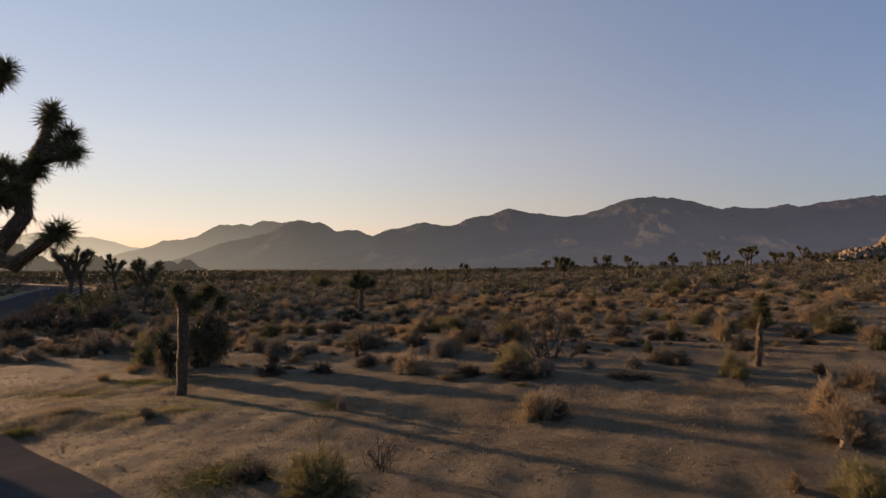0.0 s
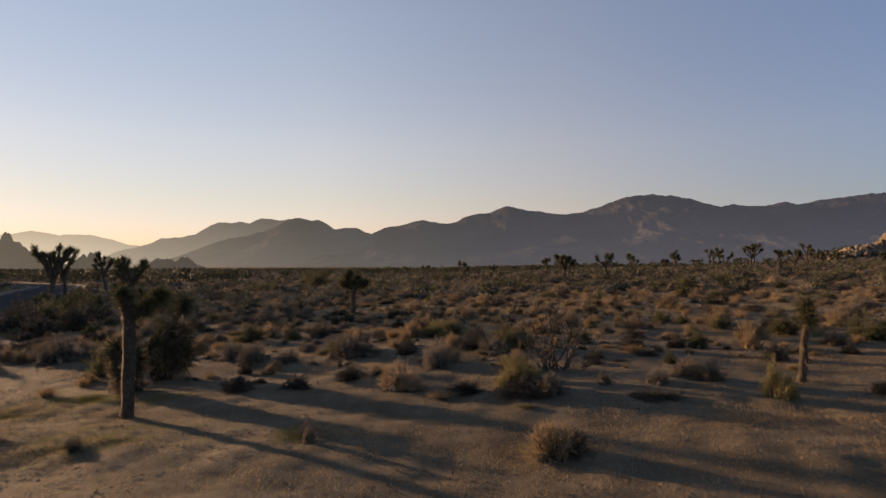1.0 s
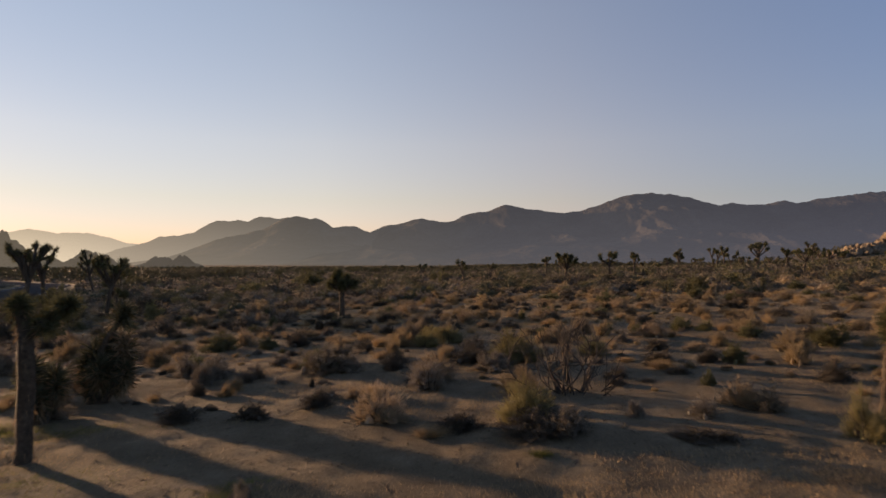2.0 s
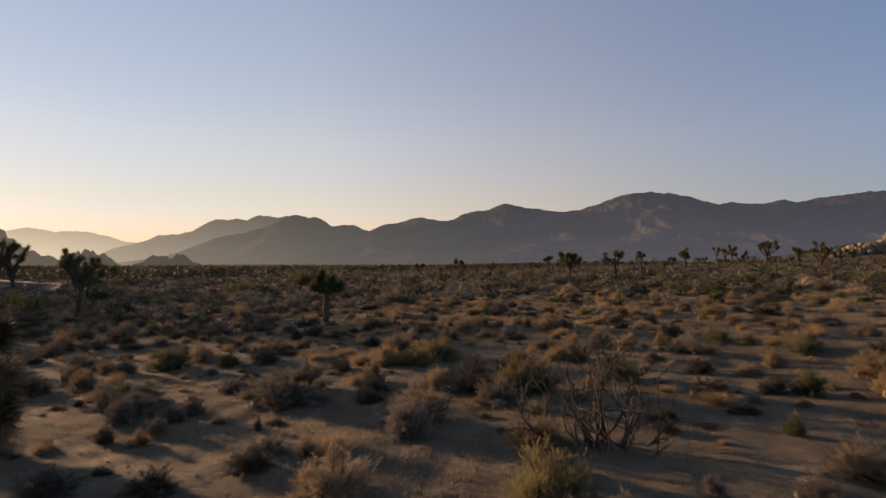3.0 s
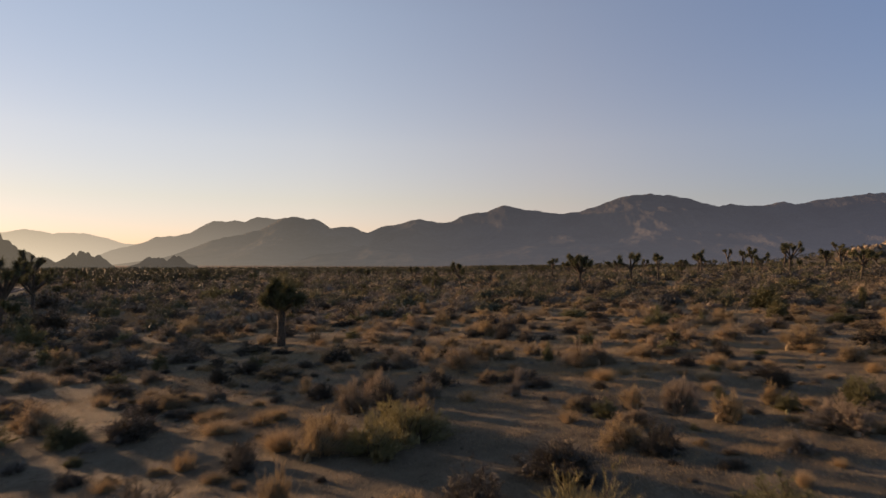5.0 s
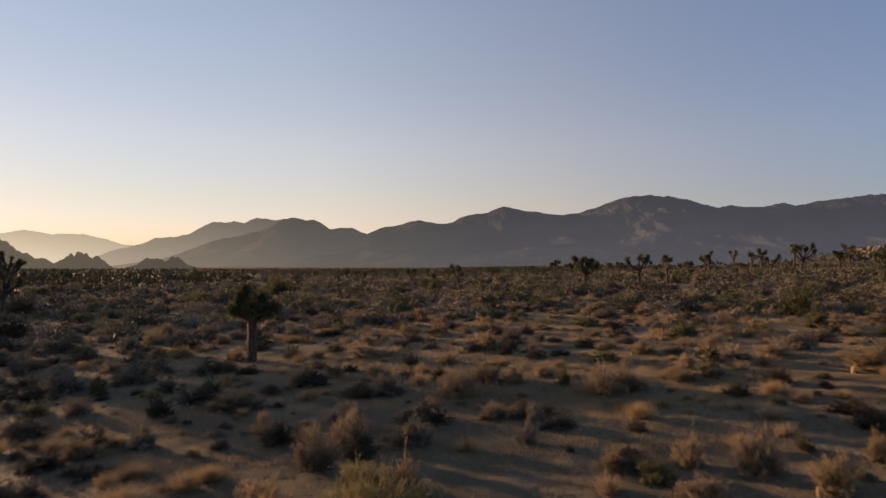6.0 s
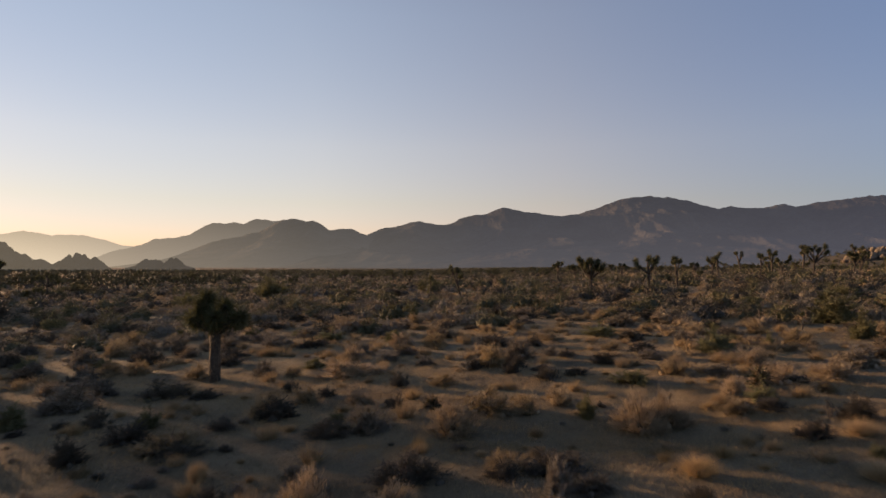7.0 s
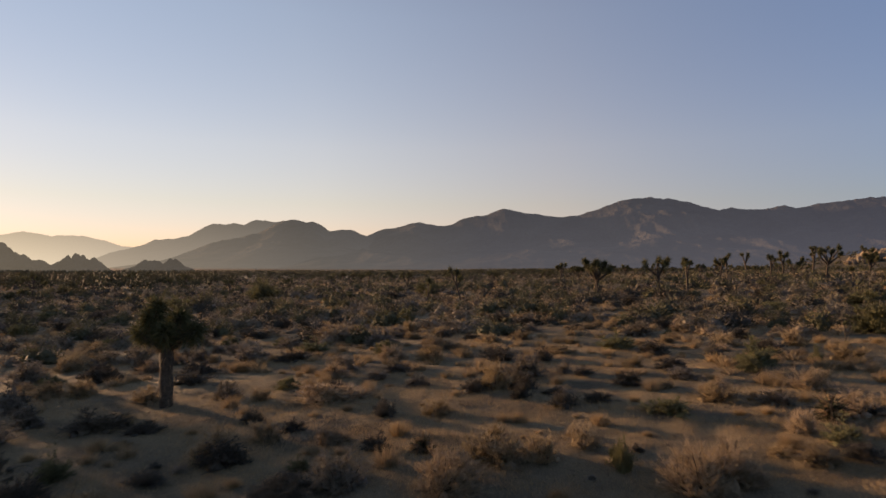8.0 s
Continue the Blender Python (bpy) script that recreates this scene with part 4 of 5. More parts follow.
shrub("olive", -59.01, 125.23, 7.43, 1.90)
shrub("dark", -23.89, 43.98, 3.39, 1.85)
shrub("dark", -26.20, 40.12, 2.45, 2.10)
shrub("olive", -34.14, 56.55, 3.40, 2.20)
shrub("olive", -37.6, 60.5, 3.2, 2.6)
shrub("dark", -35.2, 58.8, 3.2, 2.6)
shrub("olive", -34.01, 59.00, 3.15, 2.20)
shrub("grey", -13.72, 24.56, 2.47, 1.15)
shrub("pink", -13.93, 26.32, 1.33, 0.89)
shrub("dark", -35.87, 54.69, 2.42, 1.94)
shrub("grey", 2.42, 15.04, 0.95, 0.63)
shrub("grey", 1.74, 21.36, 1.48, 0.82)
shrub("dark", 2.17, 16.98, 0.87, 0.50)
shrub("dark", -21.87, 38.66, 2.59, 1.94)
shrub("olive", -28.14, 46.12, 3.14, 2.20)
shrub("dark", -26.95, 42.20, 2.85, 2.14)


# ---- yuccas and Joshua trees ----
def rosette(rng, at, way, k, length, width, down=0.45, curved=True):
    """A head of stiff pointed leaves round the end of a branch."""
    d = unit(rng.normal(size=(k, 3)))
    d = unit(d + way * rng.uniform(-down, 0.8, (k, 1)))
    foot = at + way * rng.uniform(-0.7, 0.2, (k, 1)) * length + d * 0.02
    return blades(rng, foot, d, length * rng.uniform(0.75, 1.15, k), width, None if not curved else -d * 0.05 * length + np.array((0, 0, -0.06 * length)))


def thatch(rng, path, radii, k, length, width):
    """Dead leaves that hang along a branch."""
    path = np.asarray(path, float)
    i = rng.integers(0, len(path) - 1, k)
    t = rng.uniform(0, 1, (k, 1))
    p = path[i] * (1 - t) + path[i + 1] * t
    way = unit(path[i + 1] - path[i])
    out = unit(np.cross(way, rng.normal(size=(k, 3))))
    r = np.asarray(radii)[i][:, None]
    return blades(rng, p + out * r * 0.85, unit(out * 0.55 - way * 0.9 + rng.normal(size=(k, 3)) * 0.15), length * rng.uniform(0.5, 1.1, k), width)


def limb(rng, a, b, bow=0.12, k=6):
    """A crooked line from a to b."""
    a, b = np.asarray(a, float), np.asarray(b, float)
    side = rng.normal(size=3) * bow * np.linalg.norm(b - a)
    t = np.linspace(0, 1, k)[:, None]
    p = a + (b - a) * t + side * np.sin(t * math.pi) + rng.normal(size=(k, 3)) * min(0.012, bow * 0.3) * np.linalg.norm(b - a)
    p[0], p[-1] = a, b
    return p


def joshua_tree(limbs, x, y, seed, label, leaves=170, leaf=0.26, width=0.016, hang=120, turn=0, size=1.0, sides=8):
    """A Joshua tree: limbs of (start, end, thickness at both, whether a head of leaves ends it), in metres from its foot."""
    rng = np.random.default_rng(seed)
    base = new("joshua_tree")
    base.matrix_world = pose(x, y, float(ground_height(x, y)) - 0.05, 0, 0, turn) @ Matrix.Scale(size, 4)
    wood, dead = [], []
    heads = []
    for a, b, r0, r1, head in limbs:
        p = limb(rng, a, b, 0.012 if r0 > 0.08 else 0.08, 6 if sides > 6 else 4)
        radii = np.linspace(r0, r1, len(p)) * rng.uniform(0.92, 1.1, len(p))
        wood.append(tube(p, radii, sides))
        if hang:
            dead.append(thatch(rng, p, radii, hang, leaf * 0.75, width * 1.1))
        if head:
            heads.append((p[-1], unit(p[-1] - p[-2])))
    v, f = joined(wood)
    child("trunk", mesh_of("trunk", v, f, BARK, True), base)
    if dead:
        v, f = joined(dead)
        child("dead_leaves", mesh_of("dead_leaves", v, f, THATCH), base, "brown hanging dead leaves")
    for p, w in heads:
        child("leaf_head", mesh_of("leaf_head", *rosette(rng, p, w, leaves, leaf, width, 0.45, width < 0.03), SPIKE), base, "spiky dark green leaf head")
    tagged(base, label, "tree", "Joshua trees")
    PLANTED.append((x, y, 0.5))
    return base


def random_limbs(rng, high, stems=1, branches=5, wide=1.0):
    """Limbs of a middle-sized tree: a thin trunk, spreading boughs, and each bough forked into short ends with a head of leaves."""
    out = []
    for _ in range(stems):
        foot = rng.normal(size=3) * (0.12 if stems > 1 else 0.0)
        foot[2] = 0
        fork = foot + np.array((rng.normal() * 0.05, rng.normal() * 0.05, rng.uniform(0.40, 0.52))) * high
        out.append((foot, fork, 0.030 * high, 0.024 * high, False))
        for b in range(branches):
            a = 6.28 * (b + rng.uniform(-0.35, 0.35)) / branches
            o = rng.uniform(0.08, 0.25) * wide
            low = fork - (fork - foot) * rng.uniform(0.0, 0.18)
            tip = fork + np.array((math.cos(a) * o, math.sin(a) * o, rng.uniform(0.10, 0.30))) * high
            out.append((low, tip, 0.023 * high, 0.018 * high, False))
            for _ in range(rng.integers(2, 4)):
                a2 = a + rng.uniform(-1.3, 1.3)
                o2 = rng.uniform(0.04, 0.11)
                end = tip + np.array((math.cos(a2) * o2, math.sin(a2) * o2, rng.uniform(0.02, 0.17))) * high
                out.append((tip - (0, 0, 0.015 * high), end, 0.017 * high, 0.015 * high, True))
    return out


def old_tree():
    """The large branched tree beside the pull-out."""
    boughs = [
        ((-1.15, 0.4, -0.1), (-0.45, -0.05, 1.7), 0.30, 0.24, False),
        ((-0.45, -0.05, 1.65), (0.45, -0.1, 3), 0.24, 0.18, False),
        ((-0.45, -0.05, 1.6), (-1.3, 0.5, 3), 0.20, 0.15, False),
        ((-1.3, 0.5, 2.95), (-1.4, 0.8, 4.45), 0.15, 0.12, True),
        ((-1.3, 0.5, 2.95), (-2.2, 0.2, 3.9), 0.14, 0.11, True),
        ((0.45, -0.1, 2.95), (1.05, -0.3, 3.5), 0.14, 0.12, False),
        ((1, -0.3, 3.45), (1.75, -0.7, 3.3), 0.13, 0.11, False),
        ((1.7, -0.7, 3.3), (2.72, -1.1, 3.85), 0.11, 0.09, True),
    ]
    crown = [
        ((0.45, -0.1, 2.95), (1.45, -0.1, 4.2), 0.16, 0.13, False),
        ((1.45, -0.1, 4.15), (1.36, 0, 4.93), 0.15, 0.12, False),
        ((1.36, 0, 4.88), (1.64, 0, 5.4), 0.12, 0.11, False),
        ((1.64, 0, 5.33), (1.82, 0.05, 6.08), 0.11, 0.08, True),
        ((1.6, 0, 5.28), (2.12, 0.05, 5.66), 0.08, 0.07, True),
        ((1.62, 0, 5.18), (2.36, -0.2, 5.3), 0.09, 0.07, True),
        ((1.38, 0, 4.78), (1.72, -0.2, 5.08), 0.08, 0.07, True),
        ((1.38, 0, 4.88), (1.05, -0.1, 5.08), 0.10, 0.08, True),
        ((1.3, -0.1, 4.5), (1.55, -0.45, 4.62), 0.08, 0.07, True),
    ]
    back_stems = [
        ((0.9, -0.1, 4.4), (0.95, -0.4, 4.72), 0.08, 0.07, True),
        ((1.2, -0.1, 4.35), (1.15, -0.4, 4.73), 0.08, 0.07, True),
        ((0.45, -0.1, 2.9), (0.65, 0.3, 4.68), 0.14, 0.11, True),
        ((-0.2, 0.3, 3), (-0.1, 0.4, 5.48), 0.12, 0.10, False),
        ((-0.1, 0.4, 5.48), (0.80, 0.3, 6.95), 0.10, 0.08, True),
        ((-0.2, 0.3, 2.6), (-0.2, 0.3, 3.1), 0.14, 0.12, False),
        ((-0.1, 0.4, 5.38), (-0.4, 0.6, 6.48), 0.10, 0.08, True),
    ]
    joshua_tree(boughs + crown + back_stems, -8.9, 10.9, 31, "tall branching Joshua tree beside the asphalt pull-out", leaves=460, leaf=0.32, width=0.017, hang=110)


old_tree()
joshua_tree([((0, 0, -0.1), (0.04, 0, 2.15), 0.135, 0.115, False), ((0.03, 0, 2.05), (-0.08, 0, 2.62), 0.11, 0.08, True), ((0.04, 0, 2.1), (0.36, 0.1, 2.36), 0.09, 0.08, True), ((0.30, 0.1, 2.3), (0.66, 0.1, 2.58), 0.08, 0.07, True)],
            -6.45, 15.0, 32, "young Joshua tree with a bare upright trunk on open sand", leaves=560, leaf=0.30, width=0.016, hang=60)
joshua_tree([((-0.08, 0, -0.1), (0.0, 0, 0.7), 0.095, 0.08, False), ((0.0, 0, 0.65), (0.10, 0, 1.32), 0.08, 0.07, False), ((0.10, 0, 1.28), (0.09, 0, 1.5), 0.07, 0.06, True), ((0.09, 0, 1.45), (0.07, 0, 1.74), 0.06, 0.05, True)],
            8.2, 15.9, 33, "single-stemmed young Joshua tree beside a green bush", leaves=420, leaf=0.27, width=0.015, hang=50)
joshua_tree([((0, 0, -0.1), (0, 0, 1.6), 0.175, 0.155, False), ((0, 0, 1.55), (-0.72, 0.1, 1.95), 0.15, 0.12, True), ((0, 0, 1.55), (-0.38, -0.2, 2.3), 0.15, 0.11, True), ((0, 0, 1.55), (0.25, 0.2, 2.35), 0.15, 0.11, True),
             ((0, 0, 1.55), (0.78, -0.1, 2.0), 0.14, 0.12, True), ((0, 0, 1.55), (0.1, -0.4, 2.0), 0.12, 0.10, True), ((0, 0, 1.55), (0.05, 0.5, 2.1), 0.12, 0.10, True), ((-0.3, -0.15, 2.1), (-0.22, -0.1, 2.62), 0.1, 0.09, True)],
            -5.66, 41.9, 34, "stout Joshua tree with a broad crown of leaf heads", leaves=560, leaf=0.42, width=0.024, hang=60)
joshua_tree([((0, 0, -0.1), (0, 0, 0.42), 0.09, 0.08, True), ((0, 0, 0.4), (0.03, 0, 0.76), 0.08, 0.07, True), ((0.03, 0, 0.74), (0.0, 0, 1.05), 0.07, 0.06, True)],
            23.25, 48.5, 35, "small green Joshua sprout, leafy down to the ground", leaves=200, leaf=0.26, width=0.03, hang=0)


def field_tree(x, y, high, wide, stems, branches):
    seed = int(abs(x) * 31 + y * 7)
    joshua_tree(random_limbs(np.random.default_rng(seed), high, stems, branches, wide), x, y, seed + 1, "Joshua tree with several spiky heads among the scrub", leaves=170, leaf=min(0.42, 0.10 * high), width=0.045, hang=0, sides=6)


field_tree(-27.3, 55.6, 5.6, 0.75, 1, 7)
field_tree(-49.5, 93.0, 7.2, 0.65, 1, 7)
field_tree(-56.2, 113.0, 4.0, 1.38, 1, 6)
field_tree(-36.0, 58.0, 7.0, 0.62, 2, 5)
field_tree(-38.3, 64.5, 6.2, 0.6, 1, 5)
field_tree(-35.4, 71.1, 5.1, 1.08, 1, 6)
field_tree(-25.1, 52.5, 2.6, 0.15, 1, 1)
field_tree(-25.1, 53.7, 2.3, 0.33, 1, 3)
field_tree(-70.7, 170.3, 4.3, 1.29, 1, 6)
field_tree(-72.4, 182.3, 3.5, 1.60, 1, 6)
field_tree(-55.0, 154.3, 3.0, 1.24, 1, 6)
field_tree(-51.3, 154.3, 3.6, 1.13, 1, 6)
field_tree(-47.6, 148.6, 2.5, 1.23, 1, 6)
field_tree(-28.3, 112.7, 3.1, 0.50, 1, 3)
field_tree(-25.3, 134.6, 2.8, 1.32, 1, 6)
field_tree(-8.3, 154.3, 3.3, 0.91, 1, 4)
field_tree(-2.6, 100.7, 3.2, 0.71, 1, 4)
field_tree(0.4, 80.5, 2.6, 0.15, 1, 1)
field_tree(3.5, 84.9, 3.8, 0.58, 1, 3)
field_tree(10.4, 128.0, 2.9, 1.46, 1, 6)
field_tree(20.5, 133.6, 2.5, 1.60, 1, 6)
field_tree(19.2, 115.7, 3.7, 0.94, 1, 4)
field_tree(23.2, 120.0, 3.0, 1.45, 1, 6)
field_tree(16.6, 84.9, 4.2, 1.13, 2, 5)
field_tree(21.6, 81.6, 4.4, 0.98, 1, 4)
field_tree(26.2, 86.8, 3.6, 0.32, 1, 3)
field_tree(33.2, 97.5, 1.9, 0.41, 1, 3)
field_tree(45.8, 122.3, 4.3, 0.93, 1, 4)
field_tree(41.2, 109.5, 4.2, 0.49, 1, 3)
field_tree(50.7, 116.4, 4.0, 0.34, 1, 3)
field_tree(49.3, 110.5, 4.6, 0.95, 1, 4)
field_tree(49.0, 107.5, 3.7, 0.79, 1, 4)
field_tree(52.9, 106.7, 4.9, 1.14, 1, 6)
field_tree(41.8, 85.1, 2.8, 0.15, 1, 1)
field_tree(92.7, 154.3, 4.7, 1.20, 1, 6)
field_tree(61.3, 140.7, 2.4, 1.60, 1, 6)
field_tree(44.0, 78.5, 3.5, 1.13, 1, 6)
field_tree(55.0, 101.4, 4.1, 1.00, 1, 4)
field_tree(71.4, 116.9, 3.7, 1.60, 1, 6)
field_tree(64.7, 129.1, 6.1, 0.34, 1, 3)
field_tree(70.9, 163.0, 5.8, 0.68, 1, 4)
field_tree(17.0, 49.4, 0.9, 0.25, 1, 1)
field_tree(84.1, 142.0, 6.0, 1.05, 1, 6)


def copied_trees():
    """The open woodland of Joshua trees, thicker far off."""
    rng = np.random.default_rng(41)
    models = []
    spots = []
    while len(spots) < 230:
        r, a = math.sqrt(rng.uniform(128 ** 2, 430 ** 2)), rng.uniform(-0.72, 0.72)
        x, y = r * math.sin(a), 10 + r * math.cos(a)
        if not on_road(x, y) and min(math.hypot(x - q[0], y - q[1]) for q in PLANTED) > 2.5:
            spots.append((x, y))
    for i, (x, y) in enumerate(spots):
        size = rng.uniform(0.6, 1.15)
        if i < 9:
            models.append(joshua_tree(random_limbs(rng, 3.4, 1 + i % 2, 3 + i % 4), x, y, 200 + i, "Joshua tree standing in the far desert scrub", leaves=56, leaf=0.35, width=0.09, hang=0, sides=5))
        else:
            m = pose(x, y, float(ground_height(x, y)) - 0.05, 0, 0, rng.uniform(0, 360)) @ Matrix.Scale(size, 4)
            copy_thing(models[i % 9], m)


def yucca(x, y, stems, leaf, seed, label, leaves=240):
    """Stiff sword leaves on short stems."""
    rng = np.random.default_rng(seed)
    base = new("yucca")
    base.location = (x, y, float(ground_height(x, y)) - 0.03)
    wood = [tube(limb(rng, (sx * 0.3, sy * 0.3, -0.02), (sx, sy, high), 0.06, 4), [0.09, 0.085, 0.08, 0.07], 6) for sx, sy, high in stems]
    for v, f in wood:
        child("stem", mesh_of("stem", v, f, BARK, True), base)
    for sx, sy, high in stems:
        way = unit(np.array((sx * 0.4, sy * 0.4, 1.0)))
        child("leaf_head", mesh_of("leaf_head", *rosette(rng, np.array((sx, sy, high)), way, leaves, leaf, 0.03, 0.1), YUCCA_AND_SHADED_LEAF), base)
        dead = rosette(rng, np.array((sx, sy, high * 0.6)), np.array((0, 0, -1.0)), leaves, leaf * 0.9, 0.028, 0.1)
        child("dead_leaves", mesh_of("dead_leaves", *dead, THATCH), base, "drooping dry leaves")
    tagged(base, label, "yucca", "yuccas")
    PLANTED.append((x, y, 0.6))


def dead_shrub(x, y, high, wide, k, seed, label, thick=0.022):
    """Bare crooked branches that fan out from one root."""
    rng = np.random.default_rng(seed)
    base = new("dead_shrub")
    base.location = (x, y, float(ground_height(x, y)) - 0.03)
    for i in range(k):
        a = 6.28 * (i + rng.uniform(-0.4, 0.4)) / k
        o = rng.uniform(0.05, 1.0) ** 0.8
        tip = np.array((math.cos(a) * o * wide / 2, math.sin(a) * o * wide / 2, high * rng.uniform(0.65, 1.0) * (1 - 0.5 * o ** 2)))
        p = limb(rng, (rng.normal() * wide * 0.07 + tip[0] * 0.2, rng.normal() * wide * 0.07, -0.02), tip, 0.2, 7)
        r = thick * rng.uniform(0.6, 1.2)
        pieces = [tube(p, np.linspace(r, r * 0.3, 7), 5)]
        for _ in range(5):
            j = rng.integers(2, 6)
            q = p[j] + unit(p[j] - p[j - 1] + rng.normal(size=3) * 0.55 * np.linalg.norm(p[j] - p[j - 1]) + (0, 0, 0.03)) * high * rng.uniform(0.12, 0.3)
            pieces.append(tube(limb(rng, p[j], q, 0.12, 4), np.linspace(r * 0.5, r * 0.15, 4), 4))
            e = q + unit(rng.normal(size=3) + (0, 0, 0.6)) * high * 0.08
            pieces.append(tube(limb(rng, q - (q - p[j]) * 0.3, e, 0.1, 3), [r * 0.25, r * 0.18, r * 0.1], 3))
        v, f = joined(pieces)
        child("branch", mesh_of("branch", v, f, DEAD_WOOD, True), base)
    tagged(base, label, "dead shrub")
    PLANTED.append((x, y, wide * 0.3))


yucca(-7.8, 19.4, [(0, 0, 0.6), (0.4, 0.1, 0.75), (-0.3, 0.2, 0.9), (0.15, 0.4, 1.45), (0.45, 0.4, 1.15), (-0.1, 0.2, 1.2), (0.2, -0.1, 0.95), (0.62, 0.15, 2.15), (0.65, 0.1, 0.8), (0.62, 0.25, 1.25)], 0.42, 301, "dark clustered yucca with sword leaves and dry skirts")
yucca(-7.8, 17.4, [(0, 0, 0.6), (-0.25, 0.2, 1.1), (0.2, 0.3, 0.9)], 0.38, 302, "dark yucca beside a young Joshua tree")
yucca(-26.7, 42.4, [(0, 0, 0.8), (0.7, 0.3, 1.0), (1.2, 0.1, 0.7)], 0.55, 304, "dark yucca clump near the road")
yucca(9.3, 38.3, [(0, 0, 0.18)], 0.42, 305, "small green yucca rosette between dry bushes")
yucca(1.1, 37.3, [(0, 0, 0.08)], 0.30, 306, "small dark spiky yucca on sand")
dead_shrub(3.1, 18.3, 1.8, 2.9, 27, 311, "bare grey dead shrub with crooked branches", 0.024)
dead_shrub(-0.9, 8.9, 0.55, 0.65, 15, 312, "small bare reddish-brown dead shrub", 0.010)
dead_shrub(-8.3, 40.6, 0.55, 0.45, 8, 313, "pale dry cane plant on sand", 0.022)
dead_shrub(9.0, 35.1, 0.5, 0.2, 5, 314, "pale dead stalks standing in the scrub", 0.014)
dead_shrub(0.3, 23.5, 0.5, 0.5, 7, 315, "bare dead twigs beside a dry bush", 0.012)
dead_shrub(-5.4, 60.4, 0.7, 1.8, 9, 316, "dark fallen dead branches among the scrub", 0.035)


# ---- scrub that nobody could count, out to the mountains' feet ----
def far_clump(rng, kind, k):
    """Coarse plant, one across and one high, with a close heart of twigs: places, triangles and facings."""
    if kind == "tan":
        a, lean = rng.uniform(0, 6.28, k), rng.uniform(0, 1, k)
        foot = np.stack([np.cos(a) * lean * 0.3, np.sin(a) * lean * 0.3, np.zeros(k)], 1)
        way = unit(np.stack([np.cos(a) * lean * 0.6, np.sin(a) * lean * 0.6, np.ones(k)], 1) + rng.normal(size=(k, 3)) * 0.2)
        v, f = blades(rng, foot, way, rng.uniform(0.5, 1.0, k), 1.6 / k ** 0.75)
        return v, f, np.repeat(unit(np.stack([np.cos(a), np.sin(a), np.full(k, 0.6)], 1) + rng.normal(size=(k, 3)) * 0.4), 3, 0)
    start = int(rng.integers(1000))
    p, d = dome(rng, k, 0.02, 0.35, start, 0.25)
    way = unit(d * 0.6 + (0, 0, 0.6) + rng.normal(size=(k, 3)) * 0.5)
    if k > 1000:
        long, wide, heart = 0.16, 0.015, hull(rng, start, 0.35, 3, 7, 8, 0.52)
    elif k > 200:
        long, wide, heart = 0.17, 0.034, hull(rng, start, 0.35, 3, 6, 6, 0.56)
    elif k > 40:
        long, wide, heart = 0.22, 0.070, hull(rng, start, 0.35, 2, 6, 4, 0.62)
    elif k > 12:
        long, wide, heart = 0.3, 0.13, hull(rng, start, 0.35, 2, 5, 2, 0.6)
    else:
        long, wide, heart = 0.35, 0.2, hull(rng, start, 0.35, 2, 4, 1, 0.8)
    v, f = joined([blades(rng, p * 0.93, way, long * rng.uniform(0.5, 1.3, k), wide), heart[:2]])
    return v, f, np.concatenate([np.repeat(unit(d + rng.normal(size=(k, 3)) * 0.14), 3, 0), heart[2]])


def on_road(x, y):
    line = np.array(ROAD_LINE, float)
    best = np.full(np.shape(x), 1e9)
    for a, b in zip(line, line[1:]):
        d = b - a
        t = np.clip(((x - a[0]) * d[0] + (y - a[1]) * d[1]) / (d @ d), 0, 1)
        best = np.minimum(best, np.hypot(x - a[0] - t * d[0], y - a[1] - t * d[1]))
    return best < 5.5


def clearing(x, y):
    """Bare sand round the pull-out and along the foot tracks."""
    return (y < 17.5 - 0.12 * np.abs(x)) | ((np.abs(x + 0.9 - 0.3 * (y - 20)) < 1.2) & (y < 30))


